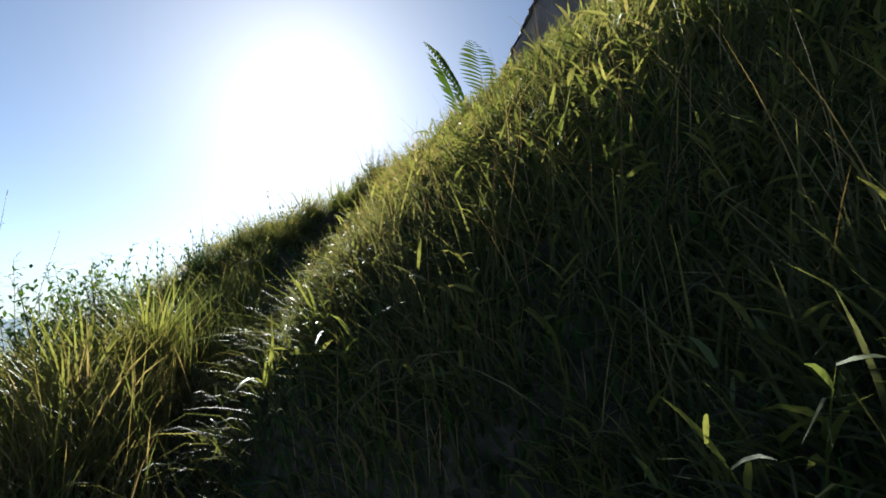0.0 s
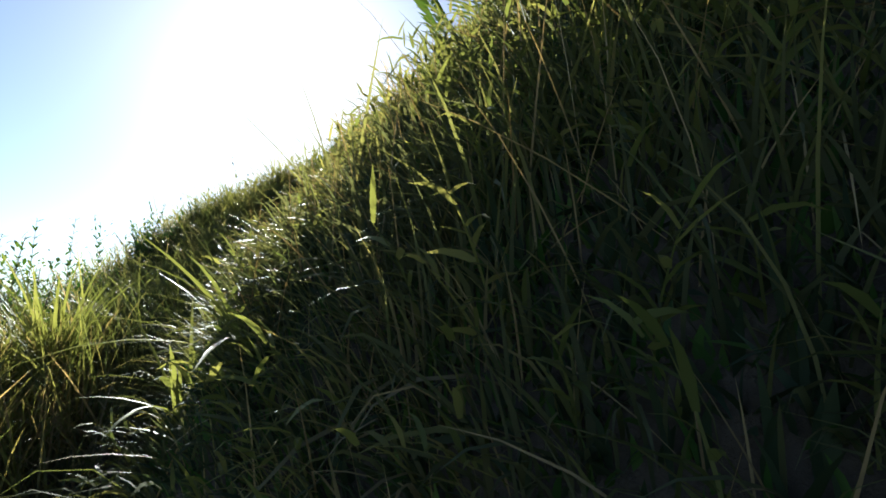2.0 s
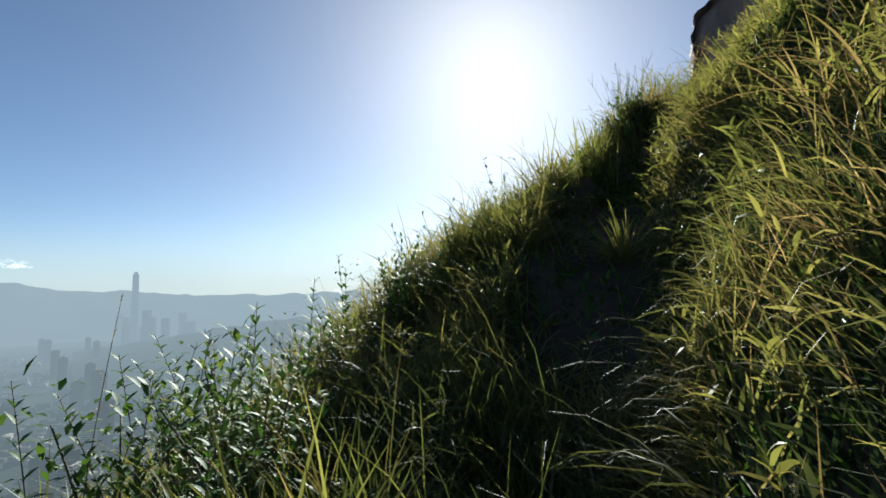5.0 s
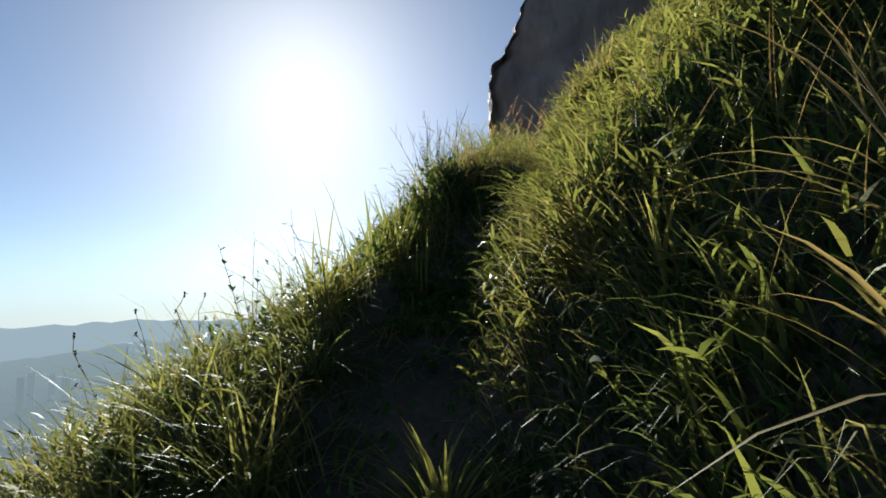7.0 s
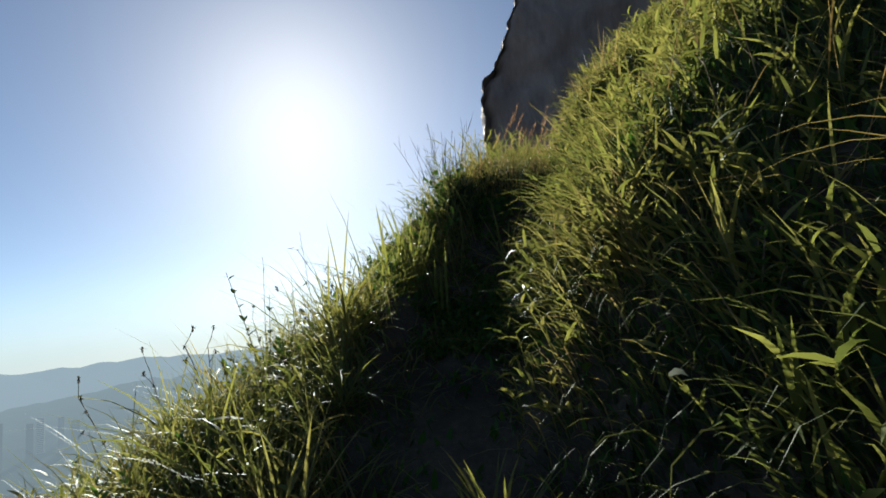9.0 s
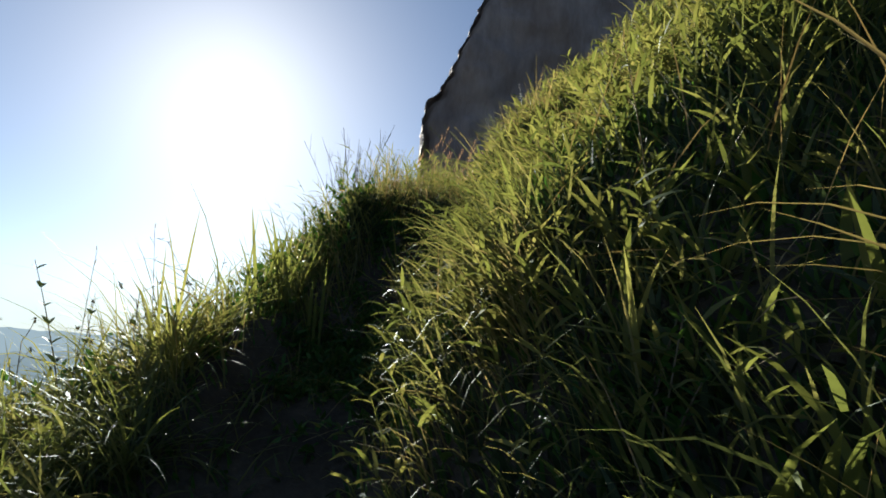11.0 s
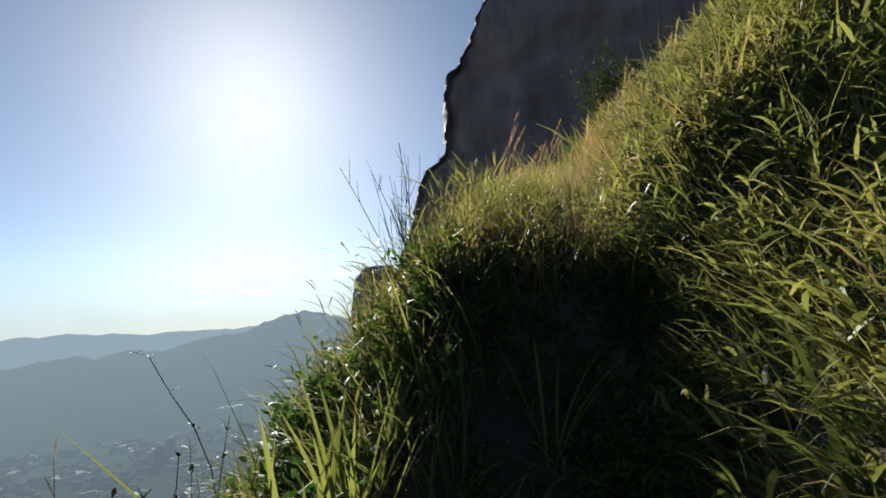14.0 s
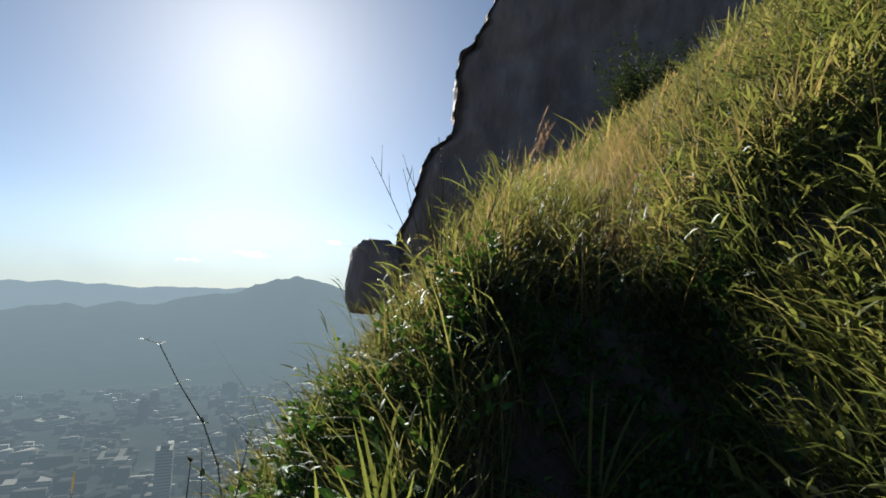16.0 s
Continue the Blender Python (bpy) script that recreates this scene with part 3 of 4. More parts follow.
def mist_glow_sheet():
    """A low glowing sheet painted as mist along the horizon, thinning out upwards."""
    m, nt, bsdf, out = material("painted_mist_glow")
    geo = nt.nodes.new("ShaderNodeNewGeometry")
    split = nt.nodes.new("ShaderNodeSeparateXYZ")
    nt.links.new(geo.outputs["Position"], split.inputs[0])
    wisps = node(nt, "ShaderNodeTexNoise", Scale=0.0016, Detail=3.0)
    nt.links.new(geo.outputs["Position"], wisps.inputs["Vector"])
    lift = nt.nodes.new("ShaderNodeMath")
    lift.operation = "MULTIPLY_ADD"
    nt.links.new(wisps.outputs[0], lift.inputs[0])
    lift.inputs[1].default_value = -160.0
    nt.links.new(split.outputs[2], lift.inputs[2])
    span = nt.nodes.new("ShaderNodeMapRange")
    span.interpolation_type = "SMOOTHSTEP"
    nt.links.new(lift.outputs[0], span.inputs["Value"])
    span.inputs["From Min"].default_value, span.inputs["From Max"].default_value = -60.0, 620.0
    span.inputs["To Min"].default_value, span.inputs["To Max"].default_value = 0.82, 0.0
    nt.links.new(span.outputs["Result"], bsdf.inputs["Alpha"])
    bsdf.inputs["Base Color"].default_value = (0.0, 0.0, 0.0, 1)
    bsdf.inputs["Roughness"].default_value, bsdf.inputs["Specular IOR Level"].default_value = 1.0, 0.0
    # The haze light is emission only; the alpha dims the bright sky behind.
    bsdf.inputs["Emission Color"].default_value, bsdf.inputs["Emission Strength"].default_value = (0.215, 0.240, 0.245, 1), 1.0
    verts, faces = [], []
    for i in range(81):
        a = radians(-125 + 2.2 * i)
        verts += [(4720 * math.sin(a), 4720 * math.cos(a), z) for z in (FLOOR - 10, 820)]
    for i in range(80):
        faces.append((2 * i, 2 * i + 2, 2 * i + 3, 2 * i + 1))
    ob = tagged(mesh_object("mist_glow_sheet", verts, faces, m), "pale glowing sheet painted as mist along the horizon", "mist", kind="structure")
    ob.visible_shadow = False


mist_glow_sheet()
# Cloud brightness is put into emission; clouds near the sun use a brighter copy.
CLOUD = cloud_material("glowing_thin_cloud", 0.40, 0.07)
BRIGHT_CLOUD = cloud_material("painted_backlit_cloud", 0.7, 0.07)
for az, el, w, h, s in [(-69.4, 7.8, 620, 75, 1), (-68.4, 9.8, 170, 45, 2), (-69.2, 12.8, 150, 40, 3), (-73.2, 3.0, 300, 60, 4), (-64.5, 3.0, 260, 45, 5),
                        (-18.9, 4.0, 360, 50, 6), (-10.4, 5.7, 140, 40, 7), (-24.5, 3.2, 260, 30, 8)]:
    cloud(az, el, w, h, s, CLOUD if az < -40 else BRIGHT_CLOUD)


# ---- grass of the hillside ----
def patchy(size, cut, seed):
    """Keeps clumps where a slow noise is high, so that bare dark gaps stay between them."""
    def keep(x, y, rng):
        a = np.sin(x * 2.1 / size + seed) * np.sin(y * 1.7 / size + 1.3 * seed) + 0.6 * np.sin((x + y) * 3.3 / size + 2.1 * seed) + rng.normal(0, 0.35, len(x))
        return a > cut
    return keep


def worn_bank(size, cut, seed):
    """Like patchy, but thin on the low steep part of the bank, where dark earth shows between the blades."""
    soft = patchy(size, cut, seed)

    def keep(x, y, rng):
        u = x - np.interp(y, TRAIL_Y, TRAIL_X)
        bare = np.clip((1.25 - u) / 0.5, 0, 1) * np.clip((6.4 - y) / 0.6, 0, 1) * np.clip((y - 1.8) / 0.8, 0.3, 1)
        return soft(x, y, rng) & (rng.random(len(x)) > 0.60 * bare)
    return keep


def thinned(soft, until, share):
    """Keeps only a share of the plants before a stretch of the trail."""
    def keep(x, y, rng):
        return soft(x, y, rng) & ((y > until) | (rng.random(len(x)) < share))
    return keep


grass_patch("verge_grass", "thin arching green grass along the downhill edge of the trail", 11, (-1.5, 9.2), (-1.9, -0.36), 1250, 20, (0.18, 0.44), (0.005, 0.010), GRASS, 0.05, 0.75, 1.6, 0.4, patchy(0.5, -0.55, 1))
grass_patch("downhill_grass", "long green grass falling away down the slope", 12, (-3, 16), (-7.5, -1.7), 3900, 12, (0.20, 0.48), (0.007, 0.014), GRASS, 0.08, 0.7, 1.4, 0.3)
grass_patch("bank_grass", "overhanging thin green grass on the uphill bank", 13, (-1.5, 9.0), (0.27, 2.4), 800, 18, (0.15, 0.33), (0.005, 0.010), GRASS, 0.06, 0.8, 1.7, 0.5, worn_bank(0.6, -0.5, 2))
leafy_patch("leafy_bank_grass", "leafy bright reed grass on the uphill bank", 14, (-1.5, 9.5), (0.14, 2.8), 5400, 8, (0.16, 0.36), (0.06, 0.13), (0.008, 0.017), GRASS_FRESH, 0.7, 1.0, 0.7, 1.3, thinned(worn_bank(0.5, -0.75, 3), 6.0, 0.75))
grass_patch("broad_bank_grass", "broad pointed grass blades on the uphill bank", 24, (4.2, 9.0), (0.45, 2.8), 190, 6, (0.16, 0.32), (0.014, 0.026), GRASS_FRESH, 0.03, 0.8, 1.1, 0.5)
leafy_patch("leafy_verge_grass", "leafy green reed grass on the downhill verge", 25, (-1.0, 9.2), (-2.4, -0.40), 2400, 7, (0.16, 0.40), (0.07, 0.15), (0.007, 0.013), GRASS, 0.6, 0.9, 0.3, 1.2, patchy(0.5, -0.4, 4))
leafy_patch("slope_grass", "sunlit yellow-green leafy grass covering the steep upper slope", 15, (-2.5, 18), (1.8, 9.5), 9600, 7, (0.20, 0.40), (0.07, 0.15), (0.012, 0.022), GRASS, 0.8, 0.9, 0.3, 1.2, patchy(0.9, -0.75, 7))
grass_patch("upper_slope_grass", "thin yellow-green grass on the steep upper slope", 26, (-2.5, 17), (2.0, 9.5), 800, 14, (0.25, 0.50), (0.008, 0.015), GRASS, 0.09, 0.7, 1.3, 0.4)
grass_patch("crest_grass", "golden seeding grass on the crest below the cliff", 16, (8.45, 15.5), (-1.3, 0.9), 800, 16, (0.20, 0.46), (0.005, 0.010), GRASS_GOLD, 0.06, 0.45, 0.9, 0.1, lambda x, y, rng: (y > 9.3) | (rng.random(len(x)) < 0.35))
leafy_patch("crest_leafy_grass", "short leafy yellow-brown grass between the taller grass", 27, (8.35, 15.5), (-2.0, 2.2), 4800, 7, (0.12, 0.30), (0.04, 0.09), (0.005, 0.010), GRASS_GOLD, 0.6, 0.9, 0.2, 1.2, patchy(0.45, -0.7, 9))
grass_patch("far_slope_grass", "rough grass on the hillside below the cliff", 17, (15, 50), (-3, 26), 3000, 9, (0.6, 1.1), (0.03, 0.06), GRASS, 0.25, 0.6, 1.2, 0.3, segs=3)
grass_patch("outer_hillside_grass", "rough grass over the rest of the hillside", 39, (-30, 50), (-28, 32), 6000, 7, (0.35, 0.8), (0.02, 0.045), GRASS, 0.25, 0.6, 1.2, 0.3, lambda x, y, rng: ~((np.abs(x + 1) < 8.5) & (y > -3) & (y < 16)) & (y > -60), segs=3)
grass_patch("undergrowth", "low dark leaves and litter under the grass", 18, (-2, 16), (-4.5, 4.5), 3000, 10, (0.04, 0.10), (0.018, 0.036), LEAF, 0.10, 1.0, 0.8, 0.3, segs=3)
grass_patch("bank_undergrowth", "low dark leaves covering the foot of the uphill bank", 28, (-1.5, 9.5), (0.10, 2.6), 5000, 10, (0.04, 0.10), (0.008, 0.018), LEAF, 0.07, 1.0, 0.8, 0.5, segs=3)
grass_patch("verge_undergrowth", "low dark leaves covering the downhill verge", 29, (-1.5, 9.5), (-2.0, -0.36), 2000, 10, (0.04, 0.10), (0.008, 0.018), LEAF, 0.07, 1.0, 0.8, 0.3, segs=3)
grass_patch("hanging_fringe", "long grass hanging from the bank over the trail", 31, (0.5, 8.8), (0.12, 0.70), 470, 14, (0.20, 0.40), (0.004, 0.008), GRASS, 0.05, 0.7, 2.4, 2.2)
leafy_patch("trail_edge_grass", "short leafy grass at the edges of the trail", 32, (-1.0, 7.2), (-0.55, 0.45), 900, 6, (0.08, 0.20), (0.05, 0.10), (0.006, 0.011), GRASS, 0.8, 0.9, 0.3, 1.2, patchy(0.4, 0.0, 6))
grass_patch("verge_spikes", "tall single grass blades rising above the verge", 33, (3.0, 8.3), (-2.2, -0.6), 90, 4, (0.34, 0.62), (0.005, 0.010), GRASS_FRESH, 0.05, 0.5, 1.5, 0.1)
grass_patch("lying_straw", "golden matted grass lying across the trail edge", 37, (-0.5, 2.3), (-1.3, 0.05), 330, 12, (0.26, 0.52), (0.004, 0.008), GRASS_GOLD, 0.09, 1.3, 0.9, 0.4)
grass_patch("verge_tall_grass", "taller arching green grass standing along the verge", 38, (5.6, 8.0), (-2.4, -0.6), 130, 14, (0.34, 0.60), (0.005, 0.010), GRASS_FRESH, 0.04, 0.7, 1.8, 0.1, patchy(0.4, 0.15, 5))
grass_patch("trail_straw", "tall golden grass lying over the narrow trail", 55, (2.2, 3.6), (-0.95, -0.1), 100, 12, (0.32, 0.58), (0.005, 0.010), GRASS_GOLD, 0.07, 0.9, 1.0, 0.35)
grass_patch("trail_green_straw", "green blades among the lying golden grass", 56, (2.2, 3.7), (-1.0, -0.1), 120, 10, (0.32, 0.60), (0.005, 0.010), GRASS_FRESH, 0.06, 0.8, 1.1, 0.35)
grass_patch("trail_overgrowth", "arching grass closing over the trail from both banks", 57, (3.2, 4.7), (-0.5, 0.40), 230, 12, (0.26, 0.50), (0.005, 0.009), GRASS, 0.06, 0.8, 1.4, 0.5)
grass_patch("shaded_bank_grass", "long green grass hanging over the steep bank, darkened in colour for shade", 60, (0.5, 3.2), (0.40, 2.2), 560, 12, (0.14, 0.32), (0.006, 0.012), GRASS_SHADE, 0.07, 0.9, 2.0, 0.8, patchy(0.5, -0.9, 18))
grass_patch("shaded_bank_stems", "thin brown stems leaning out of the steep bank", 61, (1.0, 4.4), (0.35, 1.9), 220, 5, (0.20, 0.46), (0.003, 0.005), DRY, 0.07, 0.9, 0.7, 0.6)
# The dark leaf colour here also stands for shade between the bank's blades.
grass_patch("shaded_bank_leaves", "low broad leaves covering the bank, coloured dark for its shade", 62, (0.3, 6.4), (0.30, 2.4), 3000, 9, (0.06, 0.14), (0.010, 0.022), LEAF_DARK, 0.08, 0.9, 0.9, 0.6, segs=3)
leafy_patch("verge_bramble_leaves", "low broad-leaved brambles and herbs along the downhill edge", 63, (7.0, 9.0), (-1.9, -0.62), 1900, 8, (0.14, 0.36), (0.035, 0.075), (0.018, 0.032), LEAF, 0.5, 0.8, 0.3, 0.7, patchy(0.4, -0.3, 16))
leafy_patch("verge_weed_leaves", "small-leaved green weeds on the verge", 64, (3.4, 7.2), (-2.3, -0.6), 1300, 8, (0.16, 0.40), (0.035, 0.075), (0.010, 0.018), GRASS_FRESH, 0.5, 0.8, 0.2, 0.7, patchy(0.4, -0.1, 17))
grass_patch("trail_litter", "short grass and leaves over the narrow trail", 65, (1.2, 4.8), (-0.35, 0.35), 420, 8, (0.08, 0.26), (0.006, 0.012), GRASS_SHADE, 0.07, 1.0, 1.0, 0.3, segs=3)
leafy_patch("hollow_herbs", "dark small-leaved herbs clinging to the shaded earth hollow", 58, (7.0, 8.5), (-0.45, 0.45), 2600, 6, (0.06, 0.16), (0.025, 0.06), (0.010, 0.020), LEAF, 0.9, 0.8, 0.5, 0.9, patchy(0.35, -0.5, 15))
grass_patch("hollow_fringe", "fine dark grass hanging into the shaded hollow", 59, (7.0, 8.5), (-0.5, 0.4), 230, 9, (0.10, 0.24), (0.004, 0.008), GRASS, 0.05, 0.9, 1.8, 1.2)
grass_patch("dry_straw", "dry straw-coloured stems fallen among the grass", 19, (-1.5, 13), (-3.5, 3.5), 1500, 3, (0.20, 0.50), (0.003, 0.006), DRY, 0.10, 1.6, 0.9, 0.5)

leafy_patch("crest_fresh_grass", "tall fresh green grass standing on the crest", 51, (8.5, 10.6), (-1.15, -0.1), 460, 7, (0.35, 0.62), (0.08, 0.18), (0.005, 0.010), GRASS_FRESH, 0.3, 0.5, 0.1, 0.8, patchy(0.5, -0.2, 12))
leafy_patch("brow_grass", "yellow-green leafy grass where the slope meets the crest", 53, (8.7, 16), (0.6, 2.6), 2000, 7, (0.18, 0.38), (0.06, 0.13), (0.009, 0.017), GRASS, 0.7, 0.9, 0.2, 1.1)
leafy_patch("crest_low_herbs", "dark low herbs and brown stems on the brow above the hollow", 52, (8.25, 9.3), (-0.7, 1.1), 2000, 7, (0.10, 0.26), (0.03, 0.07), (0.010, 0.020), LEAF_DARK, 0.6, 0.8, 0.2, 0.8, patchy(0.35, -0.1, 13))


# ---- single plants ----
def at_ground(x, y, sink=0.02):
    return Vector((x, y, float(ground(x, y)) - sink))


def part(name, verts, faces, mat, parent, label="", smooth=True):
    ob = mesh_object(name, verts, faces, mat, parent, smooth)
    if label:
        ob["label"] = label
    return ob


def tube_data(points, r0, r1, sides=5):
    verts, faces = [], []
    n = len(points)
    for i, p in enumerate(points):
        way = (points[min(i + 1, n - 1)] - points[max(i - 1, 0)]).normalized()
        a = way.orthogonal().normalized()
        b = way.cross(a)
        r = r0 + (r1 - r0) * i / (n - 1)
        for k in range(sides):
            w = 2 * math.pi * k / sides
            verts.append(p + (a * math.cos(w) + b * math.sin(w)) * r)
    for i in range(n - 1):
        for k in range(sides):
            c, d = i * sides + k, i * sides + (k + 1) % sides
            faces.append((c, d, d + sides, c + sides))
    faces.append(tuple(range((n - 1) * sides, n * sides)))
    return verts, faces


def arc(start, az, length, tilt, bend, steps=7):
    """Points of a stem that leaves start towards az, tilted from upright and bending over."""
    pts, p = [start.copy()], start.copy()
    for i in range(steps):
        th = tilt + bend * (i + 0.5) / steps
        p = p + Vector((math.cos(az) * math.sin(th), math.sin(az) * math.sin(th), math.cos(th))) * (length / steps)
        pts.append(p.copy())
    return pts


def leaf_data(base, az, length, width, tilt, bend, segs=5, fold=0.18):
    """A pointed leaf with a folded midrib."""
    pts = arc(base, az, length, tilt, bend, segs)
    side = Vector((-math.sin(az), math.cos(az), 0))
    verts, faces = [], []
    for i, p in enumerate(pts):
        f = i / segs
        w = width * 0.5 * (math.sin(math.pi * min(1, f * 0.93 + 0.07)) ** 0.75 if i < segs else 0.02)
        th = tilt + bend * f
        up = Vector((-math.cos(az) * math.cos(th), -math.sin(az) * math.cos(th), math.sin(th)))
        verts += [p - side * w + up * w * fold, p, p + side * w + up * w * fold]
    for i in range(segs):
        a = i * 3
        faces += [(a, a + 1, a + 4, a + 3), (a + 1, a + 2, a + 5, a + 4)]
    return verts, faces


def rooted(name, x, y, label, category, group=""):
    ob = tagged(new(name), label, category, group)
    ob.location = at_ground(x, y)
    return ob


def blade_tuft(name, x, y, label, n, length, width, spread, mat, seed, bend=0.9, group=""):
    """A tuft of long blades, each a leaf of its own."""
    r = random.Random(seed)
    root = rooted(name, x, y, label, "grass tuft", group)
    for i in range(n):
        az = r.uniform(0, 2 * math.pi)
        base = Vector((r.gauss(0, 0.025), r.gauss(0, 0.025), 0))
        v, f = leaf_data(base, az, r.uniform(*length), r.uniform(*width), r.uniform(0.05, spread), r.uniform(0.2, 1.0) * bend, 6, 0.25)
        part("blade", v, f, mat, root)
    return root


def weed(name, x, y, label, height, pairs, leaf_len, leaf_w, mat, seed, lean=0.15, az=None, branches=0, group="", category="weed"):
    """An upright herb: stem with leaves in turning pairs, and side branches."""
    r = random.Random(seed)
    root = rooted(name, x, y, label, category, group)
    az = r.uniform(0, 6.28) if az is None else az
    stems = [(Vector((0, 0, 0)), az, height, lean)]
    for b in range(branches):
        stems.append((Vector((r.gauss(0, 0.02), r.gauss(0, 0.02), 0)), r.uniform(0, 6.28), height * r.uniform(0.55, 0.95), r.uniform(0.1, 0.5)))
    for base, a, h, tl in stems:
        pts = arc(base, a, h, tl, r.uniform(0.0, 0.3), 7)
        v, f = tube_data(pts, 0.0035, 0.0015, 5)
        stem = part("stem", v, f, TWIG, root)
        for i in range(pairs):
            s = 0.25 + 0.75 * (i + 0.5) / pairs
            k = min(int(s * 7), 6)
            p = pts[k].lerp(pts[k + 1], s * 7 - k)
            turn = i * 1.6 + r.uniform(-0.3, 0.3)
            for sgn in (0, math.pi):
                size = (1.05 - 0.55 * s) * r.uniform(0.8, 1.2)
                v, f = leaf_data(p, turn + sgn, leaf_len * size, leaf_w * size, r.uniform(0.5, 1.0), r.uniform(0.3, 0.9), 4)
                part("leaf", v, f, mat, stem)
    return root


def umbel_weed(x, y, height, seed, az, lean):
    """A thin weed with small dark seed heads on spreading stalks."""
    r = random.Random(seed)
    root = rooted("seed_head_weed", x, y, "thin dark weed with small clustered seed heads", "weed", "seed head weeds on the verge")
    pts = arc(Vector((0, 0, 0)), az, height, lean, 0.35, 9)
    v, f = tube_data(pts, 0.005, 0.0028, 5)
    stem = part("stem", v, f, TWIG, root)
    for i in range(6):
        start = pts[4 + i % 6]
        bp = arc(start, az + r.uniform(-1.8, 1.8), r.uniform(0.06, 0.16), r.uniform(0.4, 1.2), r.uniform(-0.4, 0.4), 4)
        v, f = tube_data(bp, 0.0026, 0.0018, 4)
        br = part("branch", v, f, TWIG, root)
        hv, hf = [], []
        for k in range(9):
            d = Vector((r.gauss(0, 1), r.gauss(0, 1), r.gauss(0.4, 1))).normalized()
            lv, lf = leaf_data(bp[-1], math.atan2(d.y, d.x), r.uniform(0.020, 0.036), 0.015, math.acos(max(-1, min(1, d.z))), 0.5, 3)
            o = len(hv)
            hv += lv
            hf += [tuple(o + q for q in face) for face in lf]
        part("seed_head", hv, hf, SEED, br, "dark dry seed head")["kind"] = "stuff"
    for i in range(5):
        v, f = leaf_data(pts[1 + i], r.uniform(0, 6.28), r.uniform(0.04, 0.08), 0.018, 0.8, 0.6, 4)
        part("leaf", v, f, SEED, stem)
    return root


def bare_shrub():
    """Upright leafless twigs that fan out from the ground."""
    r = random.Random(41)
    root = rooted("bare_shrub", -2.02, 9.1, "leafless shrub of thin upright grey-brown twigs", "shrub")
    for i in range(30):
        az, h = r.uniform(0, 6.28), r.uniform(0.60, 1.02)
        base = Vector((r.gauss(0, 0.07), r.gauss(0, 0.07), 0))
        pts = arc(base, az, h, r.uniform(0.05, 0.42), r.uniform(-0.15, 0.25), 8)
        v, f = tube_data(pts, 0.0038, 0.0014, 5)
        stem = part("stem", v, f, TWIG, root)
        for k in range(4):
            s = pts[r.randint(3, 7)]
            bp = arc(s, az + r.uniform(-1.5, 1.5), r.uniform(0.08, 0.22), r.uniform(0.15, 0.6), -0.2, 4)
            v, f = tube_data(bp, 0.0022, 0.001, 4)
            part("twig", v, f, TWIG, stem)


def bramble():
    """A bent bramble cane with a few leaves, leaning out over the drop."""
    r = random.Random(7)
    root = rooted("bramble", -3.02, 8.85, "thin bent bramble cane with a few dark leaves over the drop", "bramble")
    ends = [Vector((0, 0, 0)), Vector((0.02, -0.02, 0.34)), Vector((-0.02, -0.04, 0.62)), Vector((-0.10, -0.05, 0.82)), Vector((-0.22, -0.06, 1.00)), Vector((-0.32, -0.07, 1.18)), Vector((-0.38, -0.07, 1.20))]
    v, f = tube_data(ends, 0.0045, 0.002, 6)
    cane = part("cane", v, f, TWIG, root)
    for p in ends[1:]:
        for k in range(2):
            v, f = leaf_data(p, r.uniform(0, 6.28), r.uniform(0.03, 0.055), 0.026, r.uniform(0.6, 1.6), 0.7, 4)
            part("leaf", v, f, LEAF_DARK, cane)
    for i in range(5):
        bp = arc(Vector((r.uniform(-0.1, 0.2), r.uniform(-0.1, 0.1), 0)), r.uniform(2.2, 4.2), r.uniform(0.25, 0.45), 0.4, 0.8, 6)
        v, f = tube_data(bp, 0.003, 0.0014, 5)
        side = part("side_shoot", v, f, TWIG, root)
        for p in bp[1:]:
            for k in range(3):
                v, f = leaf_data(p, r.uniform(0, 6.28), r.uniform(0.03, 0.06), 0.028, r.uniform(0.5, 1.5), 0.6, 4)
                part("leaf", v, f, LEAF_DARK, side)


def tall_stalk(x, y, height, seed, lean_az, lean, label="tall thin dry grass stalk with sparse seed branches", mat=None):
    r = random.Random(seed)
    root = rooted("grass_stalk", x, y, label, "grass stalk", "tall stalks")
    pts = arc(Vector((0, 0, 0)), lean_az, height, lean, 0.12, 10)
    v, f = tube_data(pts, 0.0028, 0.001, 5)
    stem = part("stem", v, f, mat or TWIG, root)
    for i in range(7):
        p = pts[6 + i % 5]
        v, f = leaf_data(p, r.uniform(0, 6.28), r.uniform(0.03, 0.07), 0.004, r.uniform(0.2, 0.8), 0.3, 3)
        part("seed_branch", v, f, DRY, stem)


